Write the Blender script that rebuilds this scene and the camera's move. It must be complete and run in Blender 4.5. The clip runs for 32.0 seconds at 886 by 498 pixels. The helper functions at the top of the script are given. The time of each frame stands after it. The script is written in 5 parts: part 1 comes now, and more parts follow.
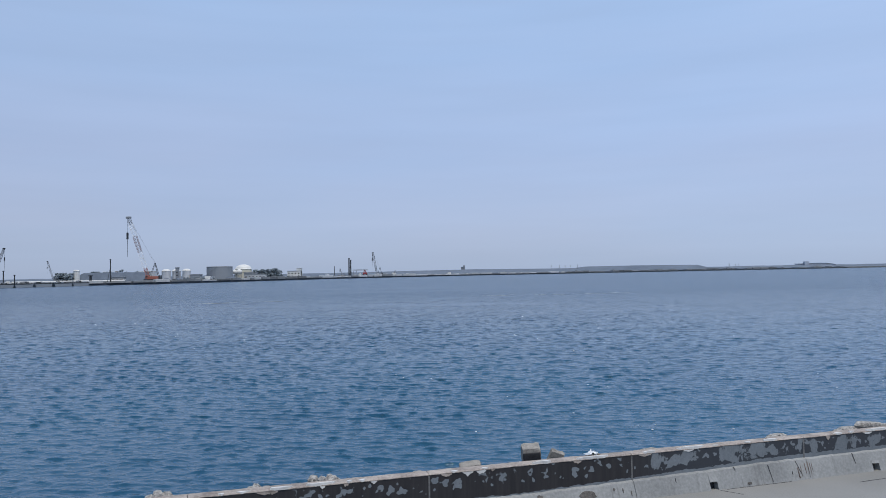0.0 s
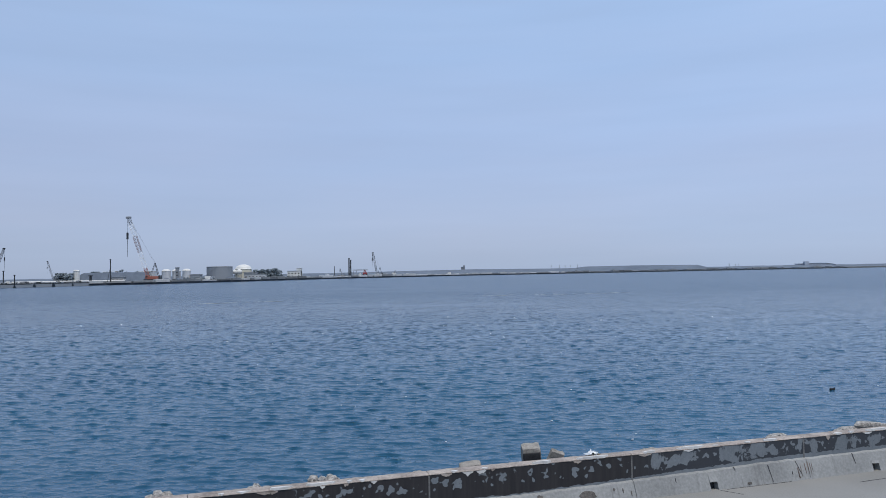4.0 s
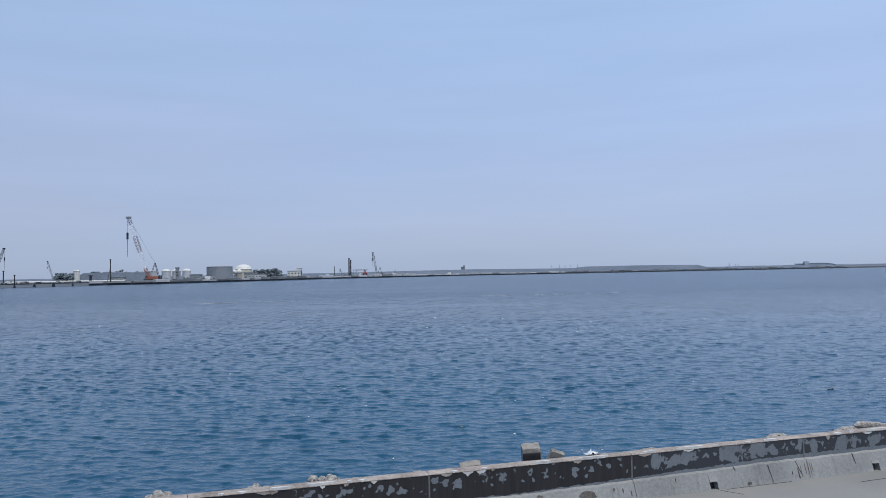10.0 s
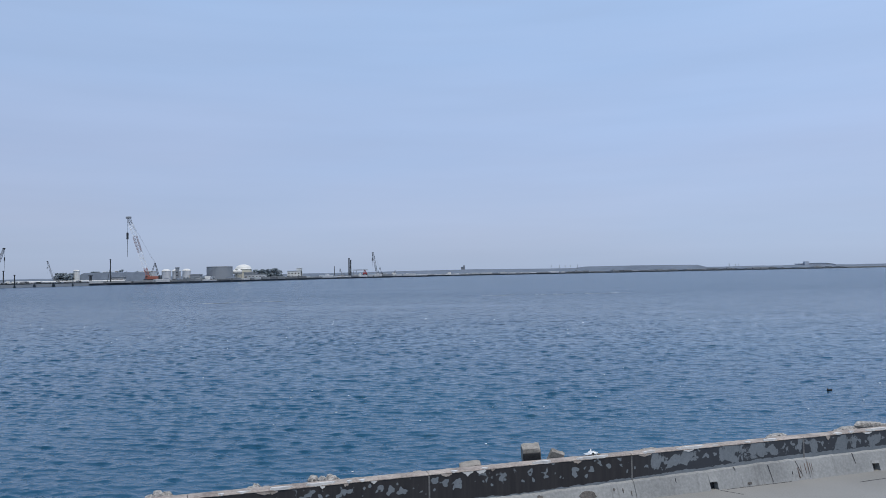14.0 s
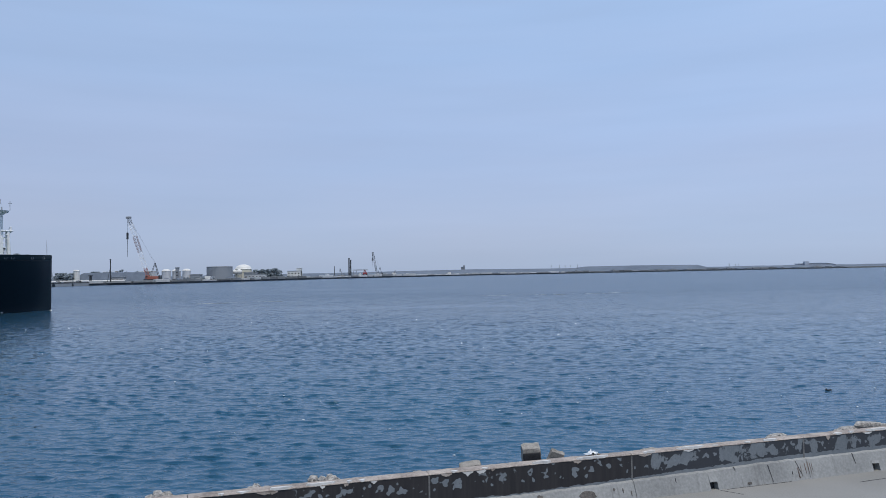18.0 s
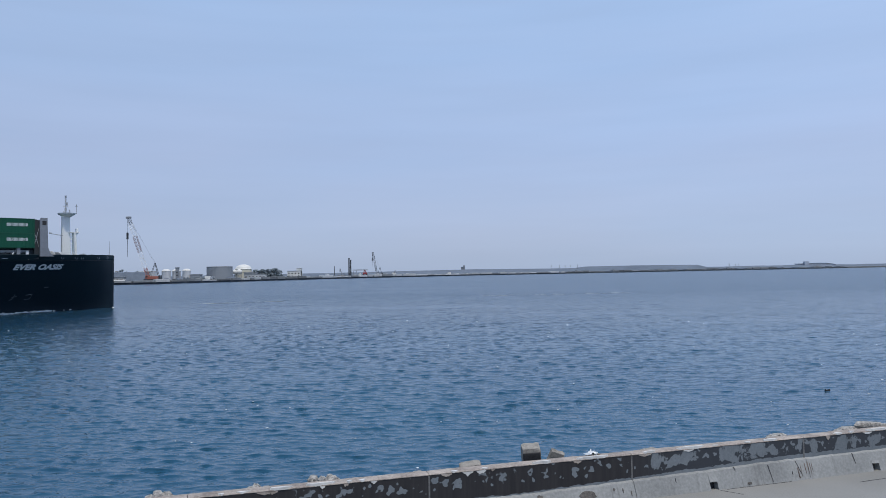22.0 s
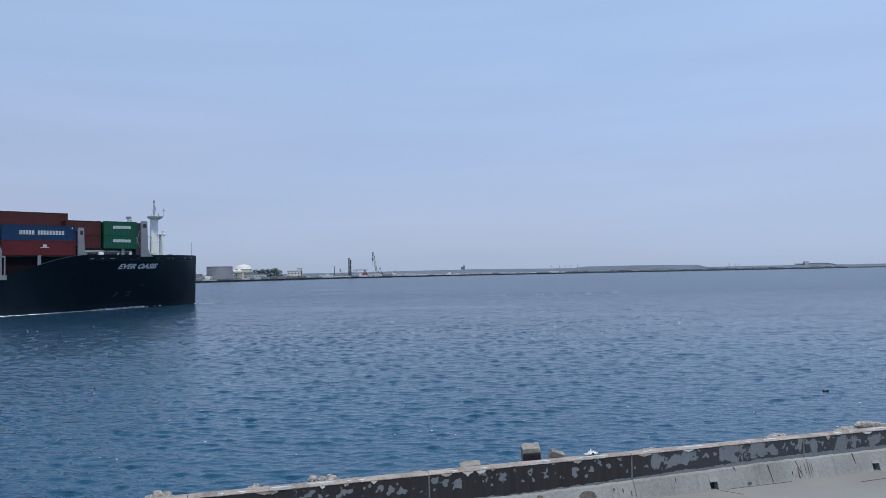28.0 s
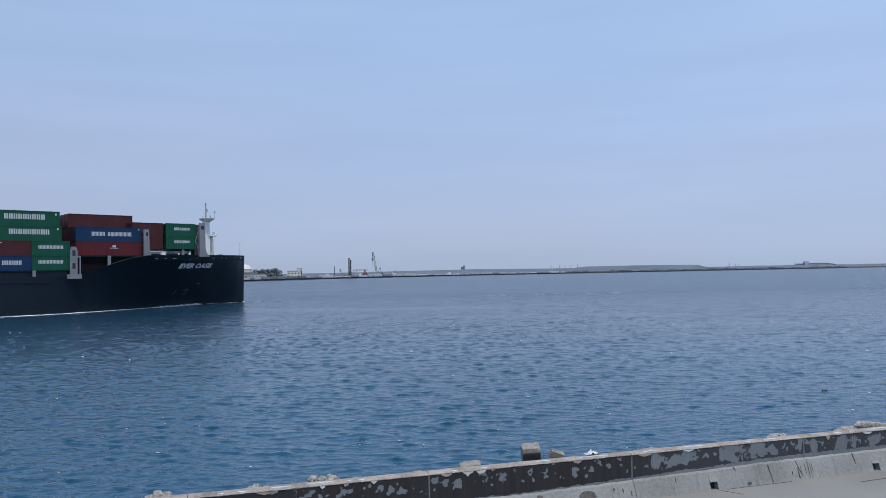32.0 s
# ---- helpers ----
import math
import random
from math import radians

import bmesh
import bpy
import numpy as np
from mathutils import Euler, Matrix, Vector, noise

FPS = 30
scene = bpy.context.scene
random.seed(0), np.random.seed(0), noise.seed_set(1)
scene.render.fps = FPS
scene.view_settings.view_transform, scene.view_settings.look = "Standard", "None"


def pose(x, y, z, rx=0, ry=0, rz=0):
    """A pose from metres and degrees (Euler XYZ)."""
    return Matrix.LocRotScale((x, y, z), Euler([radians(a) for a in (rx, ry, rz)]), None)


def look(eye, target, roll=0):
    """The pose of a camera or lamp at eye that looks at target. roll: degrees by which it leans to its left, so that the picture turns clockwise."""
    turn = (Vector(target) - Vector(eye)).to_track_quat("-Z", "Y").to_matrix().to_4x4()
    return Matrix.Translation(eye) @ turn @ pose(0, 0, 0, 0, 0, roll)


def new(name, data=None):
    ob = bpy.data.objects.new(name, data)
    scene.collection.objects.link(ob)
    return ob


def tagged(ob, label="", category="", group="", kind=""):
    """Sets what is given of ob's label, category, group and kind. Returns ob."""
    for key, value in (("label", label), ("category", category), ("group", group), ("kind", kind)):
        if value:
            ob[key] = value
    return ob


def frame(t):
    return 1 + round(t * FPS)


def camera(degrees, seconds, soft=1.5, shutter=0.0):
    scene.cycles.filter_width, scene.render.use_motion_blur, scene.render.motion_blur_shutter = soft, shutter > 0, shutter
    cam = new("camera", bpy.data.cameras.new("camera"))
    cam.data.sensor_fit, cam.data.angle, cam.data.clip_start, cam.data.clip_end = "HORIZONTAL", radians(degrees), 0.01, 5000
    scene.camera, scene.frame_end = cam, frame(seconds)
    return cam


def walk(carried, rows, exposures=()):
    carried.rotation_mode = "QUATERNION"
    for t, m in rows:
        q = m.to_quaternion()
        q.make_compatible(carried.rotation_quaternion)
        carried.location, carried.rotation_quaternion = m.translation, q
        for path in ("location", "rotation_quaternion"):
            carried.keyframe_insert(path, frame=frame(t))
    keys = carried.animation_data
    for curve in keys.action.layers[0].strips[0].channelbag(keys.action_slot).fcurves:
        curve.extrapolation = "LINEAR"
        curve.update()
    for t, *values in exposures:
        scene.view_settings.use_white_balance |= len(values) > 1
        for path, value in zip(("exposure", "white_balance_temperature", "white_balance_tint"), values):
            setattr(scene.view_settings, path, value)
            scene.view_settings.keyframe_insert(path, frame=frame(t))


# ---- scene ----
cam = camera(64.0, 32.0, soft=0.6)
EYE = (0.0, 0.0, 6.4)
AIM = look(EYE, (0.0, 100.0, 9.549), -0.985)
walk(cam, [(0.0, AIM), (32.0, AIM)], exposures=[(0.0, 0.0), (32.0, 0.0)])

# ---- sky and sun ----
SUN_UP, SUN_AT = 69.0, 300.0        # elevation, and bearing counter-clockwise from +x
world = bpy.data.worlds.new("hazy_sky")
scene.world = world
world.use_nodes = True
wn, wl = world.node_tree.nodes, world.node_tree.links
sky = wn.new("ShaderNodeTexSky")
sky.sky_type, sky.sun_disc = "NISHITA", False
sky.sun_elevation, sky.sun_rotation = radians(SUN_UP), radians(90 - SUN_AT)
sky.altitude, sky.air_density, sky.dust_density, sky.ozone_density = 0, 1.0, 0.6, 3.0
# thin bright haze veils the blue, thicker towards the sea's edge, with faint long streaks of cloud
tcw = wn.new("ShaderNodeTexCoord")
sepw = wn.new("ShaderNodeSeparateXYZ")
wl.new(tcw.outputs["Generated"], sepw.inputs[0])
haze = wn.new("ShaderNodeValToRGB")
haze.color_ramp.elements[0].position, haze.color_ramp.elements[0].color = 0.0, (0.374, 0.470, 0.655, 1)
haze.color_ramp.elements[1].position, haze.color_ramp.elements[1].color = 0.9, (0.31, 0.45, 0.74, 1)
for pos, col in ((0.07, (0.417, 0.514, 0.728, 1)), (0.16, (0.411, 0.531, 0.785, 1)), (0.34, (0.385, 0.545, 0.835, 1))):
    haze.color_ramp.elements.new(pos).color = col
wl.new(sepw.outputs[2], haze.inputs["Fac"])
mpw = wn.new("ShaderNodeMapping")
mpw.inputs["Scale"].default_value = (1.6, 1.6, 16)
wl.new(tcw.outputs["Generated"], mpw.inputs["Vector"])
streaks = wn.new("ShaderNodeTexNoise")
streaks.inputs["Scale"].default_value, streaks.inputs["Detail"].default_value, streaks.inputs["Roughness"].default_value = 1.3, 4, 0.5
wl.new(mpw.outputs[0], streaks.inputs["Vector"])
veil = wn.new("ShaderNodeMapRange")
veil.inputs["From Min"].default_value, veil.inputs["From Max"].default_value = 0.3, 0.7
veil.inputs["To Min"].default_value, veil.inputs["To Max"].default_value = 0.966, 1.034
wl.new(streaks.outputs["Fac"], veil.inputs["Value"])
clouded = wn.new("ShaderNodeVectorMath")
clouded.operation = "SCALE"
wl.new(haze.outputs["Color"], clouded.inputs[0])
wl.new(veil.outputs[0], clouded.inputs["Scale"])
# the haze is a little brighter towards the sun's side
side = wn.new("ShaderNodeMapRange")
side.inputs["From Min"].default_value, side.inputs["From Max"].default_value = -0.7, 0.7
side.inputs["To Min"].default_value, side.inputs["To Max"].default_value = 0.93, 1.07
wl.new(sepw.outputs[0], side.inputs["Value"])
sided = wn.new("ShaderNodeVectorMath")
sided.operation = "SCALE"
wl.new(clouded.outputs[0], sided.inputs[0])
wl.new(side.outputs[0], sided.inputs["Scale"])
# rosier haze over the works, clearer blue lanes out to sea
lanes = wn.new("ShaderNodeMapping")
lanes.inputs["Scale"].default_value = (1.5, 1.5, 7)
wl.new(tcw.outputs["Generated"], lanes.inputs["Vector"])
drift = wn.new("ShaderNodeTexNoise")
drift.inputs["Scale"].default_value, drift.inputs["Detail"].default_value = 1.4, 3
wl.new(lanes.outputs[0], drift.inputs["Vector"])
lean = wn.new("ShaderNodeMath")
lean.operation = "MULTIPLY_ADD"
wl.new(sepw.outputs[0], lean.inputs[0])
lean.inputs[1].default_value = 0.16
wl.new(drift.outputs["Fac"], lean.inputs[2])
hue = wn.new("ShaderNodeValToRGB")
hue.color_ramp.elements[0].position, hue.color_ramp.elements[0].color = 0.34, (1.0, 0.973, 0.962, 1)
hue.color_ramp.elements[1].position, hue.color_ramp.elements[1].color = 0.66, (0.955, 0.975, 0.985, 1)
wl.new(lean.outputs[0], hue.inputs["Fac"])
hued = wn.new("ShaderNodeVectorMath")
hued.operation = "MULTIPLY"
wl.new(sided.outputs[0], hued.inputs[0])
wl.new(hue.outputs["Color"], hued.inputs[1])
SKY_STRENGTH = 0.1
lift = wn.new("ShaderNodeVectorMath")
lift.operation = "SCALE"
lift.inputs["Scale"].default_value = 1.025 / SKY_STRENGTH
wl.new(hued.outputs[0], lift.inputs[0])
air = wn.new("ShaderNodeMix")
air.data_type = "RGBA"
air.inputs["Factor"].default_value = 0.93
wl.new(sky.outputs[0], air.inputs["A"])
wl.new(lift.outputs[0], air.inputs["B"])
wn["Background"].inputs["Strength"].default_value = SKY_STRENGTH
wl.new(air.outputs["Result"], wn["Background"].inputs["Color"])

sun = new("sun", bpy.data.lights.new("sun", "SUN"))
sun.data.energy, sun.data.angle, sun.data.color = 2.5, radians(1.0), (1.0, 0.93, 0.83)
sd = Vector((math.cos(radians(SUN_UP)) * math.cos(radians(SUN_AT)), math.cos(radians(SUN_UP)) * math.sin(radians(SUN_AT)), math.sin(radians(SUN_UP))))
sun.matrix_world = look(tuple(sd * 300), (0, 0, 0))


# ---- materials ----
def surface(name, colour, rough=0.7, metal=0.0, second=None, coarse=0.6, fine=18.0, contrast=0.5, bump=0.25, depth=0.01, spec=0.5, island=0.0):
    """A worn surface: two scales of noise in colour, roughness and relief."""
    m = bpy.data.materials.new(name)
    m.use_nodes = True
    n, l = m.node_tree.nodes, m.node_tree.links
    b = n["Principled BSDF"]
    b.inputs["Metallic"].default_value = metal
    b.inputs["Specular IOR Level"].default_value = spec
    tc = n.new("ShaderNodeTexCoord")
    big, small = n.new("ShaderNodeTexNoise"), n.new("ShaderNodeTexNoise")
    big.inputs["Scale"].default_value, big.inputs["Detail"].default_value = coarse, 5
    small.inputs["Scale"].default_value, small.inputs["Detail"].default_value = fine, 4
    for t in (big, small):
        l.new(tc.outputs["Object"], t.inputs["Vector"])
    mixn = n.new("ShaderNodeMath")
    mixn.operation = "MULTIPLY_ADD"
    l.new(small.outputs["Fac"], mixn.inputs[0])
    mixn.inputs[1].default_value = 0.45
    half = n.new("ShaderNodeMath")
    half.operation = "MULTIPLY"
    half.inputs[1].default_value = 0.55
    l.new(big.outputs["Fac"], half.inputs[0])
    l.new(half.outputs[0], mixn.inputs[2])
    ramp = n.new("ShaderNodeValToRGB")
    second = second or tuple(c * (1 - contrast) for c in colour)
    ramp.color_ramp.elements[0].position, ramp.color_ramp.elements[1].position = 0.36, 0.64
    ramp.color_ramp.elements[0].color, ramp.color_ramp.elements[1].color = (*second, 1), (*colour, 1)
    l.new(mixn.outputs[0], ramp.inputs["Fac"])
    out = ramp.outputs["Color"]
    if island:
        geo, hsv = n.new("ShaderNodeNewGeometry"), n.new("ShaderNodeHueSaturation")
        mr = n.new("ShaderNodeMapRange")
        mr.inputs["To Min"].default_value, mr.inputs["To Max"].default_value = 1 - island, 1 + island
        l.new(geo.outputs["Random Per Island"], mr.inputs["Value"])
        l.new(mr.outputs[0], hsv.inputs["Value"])
        l.new(out, hsv.inputs["Color"])
        out = hsv.outputs["Color"]
    l.new(out, b.inputs["Base Color"])
    rr = n.new("ShaderNodeMapRange")
    rr.inputs["To Min"].default_value, rr.inputs["To Max"].default_value = max(0.02, rough - 0.12), min(1, rough + 0.12)
    l.new(mixn.outputs[0], rr.inputs["Value"])
    l.new(rr.outputs[0], b.inputs["Roughness"])
    if bump:
        bp = n.new("ShaderNodeBump")
        bp.inputs["Strength"].default_value, bp.inputs["Distance"].default_value = bump, depth
        l.new(mixn.outputs[0], bp.inputs["Height"])
        l.new(bp.outputs[0], b.inputs["Normal"])
    return m


def sea_material():
    m = bpy.data.materials.new("sea_water")
    m.use_nodes = True
    n, l = m.node_tree.nodes, m.node_tree.links
    b = n["Principled BSDF"]
    b.inputs["IOR"].default_value = 1.333
    b.inputs["Roughness"].default_value = 0.09
    tc = n.new("ShaderNodeTexCoord")
    patch = n.new("ShaderNodeTexNoise")
    patch.inputs["Scale"].default_value, patch.inputs["Detail"].default_value = 0.035, 3
    l.new(tc.outputs["Object"], patch.inputs["Vector"])
    ramp = n.new("ShaderNodeValToRGB")
    ramp.color_ramp.elements[0].position, ramp.color_ramp.elements[1].position = 0.35, 0.7
    ramp.color_ramp.elements[0].color, ramp.color_ramp.elements[1].color = (0.0130, 0.066, 0.122, 1), (0.0195, 0.085, 0.146, 1)
    l.new(patch.outputs["Fac"], ramp.inputs["Fac"])
    # base colour: brighter blue near the quay, darker and duller further out
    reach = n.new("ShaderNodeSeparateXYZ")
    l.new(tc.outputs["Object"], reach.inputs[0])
    outward = n.new("ShaderNodeMapRange")
    outward.interpolation_type = "SMOOTHSTEP"
    outward.inputs["From Min"].default_value, outward.inputs["From Max"].default_value = 25.0, 130.0
    l.new(reach.outputs[1], outward.inputs["Value"])
    outer_mix = n.new("ShaderNodeMix")
    outer_mix.data_type = "RGBA"
    l.new(outward.outputs[0], outer_mix.inputs["Factor"])
    l.new(ramp.outputs["Color"], outer_mix.inputs["A"])
    outer_mix.inputs["B"].default_value = (0.0135, 0.045, 0.080, 1)
    l.new(outer_mix.outputs["Result"], b.inputs["Base Color"])
    # wind slicks: long streaks where the ripples are weaker
    mps = n.new("ShaderNodeMapping")
    mps.inputs["Rotation"].default_value = (0, 0, radians(-12))
    mps.inputs["Scale"].default_value = (0.006, 0.028, 1)
    l.new(tc.outputs["Object"], mps.inputs["Vector"])
    slick = n.new("ShaderNodeTexNoise")
    slick.inputs["Scale"].default_value, slick.inputs["Detail"].default_value = 1.0, 4
    l.new(mps.outputs[0], slick.inputs["Vector"])
    calm = n.new("ShaderNodeMapRange")
    calm.inputs["From Min"].default_value, calm.inputs["From Max"].default_value = 0.36, 0.44
    calm.inputs["To Min"].default_value, calm.inputs["To Max"].default_value = 0.3, 1.0
    l.new(slick.outputs["Fac"], calm.inputs["Value"])
    normal = None
    # bump and roughness grow with y, fitted to distance in the camera's view
    sep = n.new("ShaderNodeSeparateXYZ")
    l.new(tc.outputs["Object"], sep.inputs[0])
    far_bump = n.new("ShaderNodeMapRange")
    far_bump.inputs["From Min"].default_value, far_bump.inputs["From Max"].default_value = 70.0, 190.0
    far_bump.inputs["To Min"].default_value, far_bump.inputs["To Max"].default_value = 0.0, 1.0
    l.new(sep.outputs[1], far_bump.inputs["Value"])
    swell = n.new("ShaderNodeMath")
    swell.operation = "MULTIPLY"
    l.new(far_bump.outputs[0], swell.inputs[0])
    l.new(calm.outputs[0], swell.inputs[1])
    rough = n.new("ShaderNodeMapRange")
    rough.inputs["From Min"].default_value, rough.inputs["From Max"].default_value = 40.0, 200.0
    rough.inputs["To Min"].default_value, rough.inputs["To Max"].default_value = 0.08, 0.235
    l.new(sep.outputs[1], rough.inputs["Value"])
    l.new(rough.outputs[0], b.inputs["Roughness"])
    for size, detail, dist, stretch, turn, lo, hi, power in ((0.22, 2, 0.22, 0.8, 10, 0.57, 0.68, swell), (0.75, 2, 0.12, 0.9, -6, 0.55, 0.66, swell), (2.4, 2, 0.010, 1.5, -8, 0.50, 0.66, calm), (5.0, 2, 0.011, 1.5, 9, 0.50, 0.66, calm), (9.0, 2, 0.004, 1.6, 5, 0.2, 0.8, calm)):
        mp = n.new("ShaderNodeMapping")
        mp.inputs["Rotation"].default_value = (0, 0, radians(turn))
        mp.inputs["Scale"].default_value = (size / stretch, size, size)
        l.new(tc.outputs["Object"], mp.inputs["Vector"])
        nz = n.new("ShaderNodeTexNoise")
        nz.inputs["Scale"].default_value, nz.inputs["Detail"].default_value = 1.0, detail
        nz.inputs["Roughness"].default_value = 0.42
        l.new(mp.outputs[0], nz.inputs["Vector"])
        crest = n.new("ShaderNodeMapRange")          # short steep wavelets between flatter backs
        crest.interpolation_type = "SMOOTHSTEP"
        crest.inputs["From Min"].default_value, crest.inputs["From Max"].default_value = lo, hi
        l.new(nz.outputs["Fac"], crest.inputs["Value"])
        bp = n.new("ShaderNodeBump")
        bp.inputs["Distance"].default_value = dist
        l.new(power.outputs[0], bp.inputs["Strength"])
        l.new(crest.outputs[0], bp.inputs["Height"])
        if normal:
            l.new(normal, bp.inputs["Normal"])
        normal = bp.outputs[0]
    l.new(normal, b.inputs["Normal"])
    return m


def wall_material(name):
    """Black tar paint flaking off grey concrete."""
    m = surface(name, (0.190, 0.213, 0.230), 0.85, second=(0.13, 0.15, 0.165), coarse=1.2, fine=30, bump=0.5, depth=0.006)
    n, l = m.node_tree.nodes, m.node_tree.links
    b = n["Principled BSDF"]
    base = b.inputs["Base Color"].links[0].from_socket
    tc = next(x for x in n if x.type == "TEX_COORD")
    mp = n.new("ShaderNodeMapping")
    mp.inputs["Scale"].default_value = (1.0, 1.0, 0.8)
    l.new(tc.outputs["Object"], mp.inputs["Vector"])
    big = n.new("ShaderNodeTexNoise")
    big.inputs["Scale"].default_value, big.inputs["Detail"].default_value = 3.4, 6
    big.inputs["Roughness"].default_value, big.inputs["Distortion"].default_value = 0.56, 0.45
    l.new(mp.outputs[0], big.inputs["Vector"])
    sep = n.new("ShaderNodeSeparateXYZ")
    l.new(tc.outputs["Object"], sep.inputs[0])
    trend = n.new("ShaderNodeMapRange")          # the paint holds better towards one end
    trend.inputs["From Min"].default_value, trend.inputs["From Max"].default_value = 6.5, 7.4
    trend.inputs["To Min"].default_value, trend.inputs["To Max"].default_value = -0.14, 0.045
    l.new(sep.outputs[0], trend.inputs["Value"])
    blobs = n.new("ShaderNodeTexNoise")          # small rounded flakes
    blobs.inputs["Scale"].default_value, blobs.inputs["Detail"].default_value = 8.5, 1.3
    l.new(tc.outputs["Object"], blobs.inputs["Vector"])
    less = n.new("ShaderNodeMath")
    less.operation = "SUBTRACT"
    l.new(blobs.outputs["Fac"], less.inputs[0])
    less.inputs[1].default_value = 0.079
    add = n.new("ShaderNodeMath")
    l.new(big.outputs["Fac"], add.inputs[0])
    # upright bands where the paint has stayed on
    mpb = n.new("ShaderNodeMapping")
    mpb.inputs["Scale"].default_value = (1.9, 1.0, 0.25)
    l.new(tc.outputs["Object"], mpb.inputs["Vector"])
    bands = n.new("ShaderNodeTexNoise")
    bands.inputs["Scale"].default_value, bands.inputs["Detail"].default_value = 1.0, 3
    l.new(mpb.outputs[0], bands.inputs["Vector"])
    banded = n.new("ShaderNodeMapRange")
    banded.inputs["From Min"].default_value, banded.inputs["From Max"].default_value = 0.3, 0.6
    banded.inputs["To Min"].default_value, banded.inputs["To Max"].default_value = -0.17, 0.06
    l.new(bands.outputs["Fac"], banded.inputs["Value"])
    biased = n.new("ShaderNodeMath")
    l.new(trend.outputs[0], biased.inputs[0])
    l.new(banded.outputs[0], biased.inputs[1])
    l.new(biased.outputs[0], add.inputs[1])
    # it holds along the top and bottom edges of the panel
    off = n.new("ShaderNodeMath")
    off.operation = "SUBTRACT"
    l.new(sep.outputs[2], off.inputs[0])
    off.inputs[1].default_value = 0.61
    square = n.new("ShaderNodeMath")
    square.operation = "MULTIPLY"
    l.new(off.outputs[0], square.inputs[0])
    l.new(off.outputs[0], square.inputs[1])
    hold = n.new("ShaderNodeMath")
    hold.operation = "MULTIPLY_ADD"
    l.new(square.outputs[0], hold.inputs[0])
    hold.inputs[1].default_value = -4.5
    either = n.new("ShaderNodeMath")
    either.operation = "MAXIMUM"
    l.new(add.outputs[0], either.inputs[0])
    l.new(less.outputs[0], either.inputs[1])
    l.new(either.outputs[0], hold.inputs[2])
    # a bare strip just above the foot, which climbs along the wall with it
    climb = n.new("ShaderNodeMapRange")
    climb.inputs["From Min"].default_value, climb.inputs["From Max"].default_value = 5.0, 10.5
    climb.inputs["To Min"].default_value, climb.inputs["To Max"].default_value = 0.31, 0.475
    l.new(sep.outputs[0], climb.inputs["Value"])
    ragged = n.new("ShaderNodeMath")
    ragged.operation = "MULTIPLY_ADD"
    l.new(blobs.outputs["Fac"], ragged.inputs[0])
    ragged.inputs[1].default_value = 0.07
    l.new(sep.outputs[2], ragged.inputs[2])
    below = n.new("ShaderNodeMath")
    below.operation = "SUBTRACT"
    l.new(climb.outputs[0], below.inputs[0])
    l.new(ragged.outputs[0], below.inputs[1])
    strip = n.new("ShaderNodeMath")
    strip.operation = "MULTIPLY_ADD"
    l.new(below.outputs[0], strip.inputs[0])
    strip.inputs[1].default_value, strip.inputs[2].default_value = 6.0, 0.64
    bare = n.new("ShaderNodeMath")
    bare.operation = "MAXIMUM"
    l.new(hold.outputs[0], bare.inputs[0])
    l.new(strip.outputs[0], bare.inputs[1])
    cut = n.new("ShaderNodeValToRGB")
    cut.color_ramp.elements[0].position, cut.color_ramp.elements[1].position = 0.495, 0.53
    l.new(bare.outputs[0], cut.inputs["Fac"])
    streak = n.new("ShaderNodeTexNoise")
    mp2 = n.new("ShaderNodeMapping")
    mp2.inputs["Scale"].default_value = (14, 14, 1.2)
    l.new(tc.outputs["Object"], mp2.inputs["Vector"])
    l.new(mp2.outputs[0], streak.inputs["Vector"])
    streak.inputs["Scale"].default_value = 1.0
    dark = n.new("ShaderNodeValToRGB")
    dark.color_ramp.elements[0].color, dark.color_ramp.elements[1].color = (0.007, 0.008, 0.011, 1), (0.040, 0.037, 0.038, 1)
    l.new(streak.outputs["Fac"], dark.inputs["Fac"])
    thin = n.new("ShaderNodeMapRange")           # weathered thinner and greyer past the second joint
    thin.inputs["From Min"].default_value, thin.inputs["From Max"].default_value = 6.8, 8.2
    thin.inputs["To Min"].default_value, thin.inputs["To Max"].default_value = 0.0, 0.75
    l.new(sep.outputs[0], thin.inputs["Value"])
    worn = n.new("ShaderNodeMix")
    worn.data_type = "RGBA"
    l.new(thin.outputs[0], worn.inputs["Factor"])
    l.new(dark.outputs["Color"], worn.inputs["A"])
    worn.inputs["B"].default_value = (0.040, 0.047, 0.058, 1)
    mix = n.new("ShaderNodeMix")
    mix.data_type = "RGBA"
    l.new(cut.outputs["Color"], mix.inputs["Factor"])
    l.new(worn.outputs["Result"], mix.inputs["A"])
    l.new(base, mix.inputs["B"])
    l.new(mix.outputs["Result"], b.inputs["Base Color"])
    return m


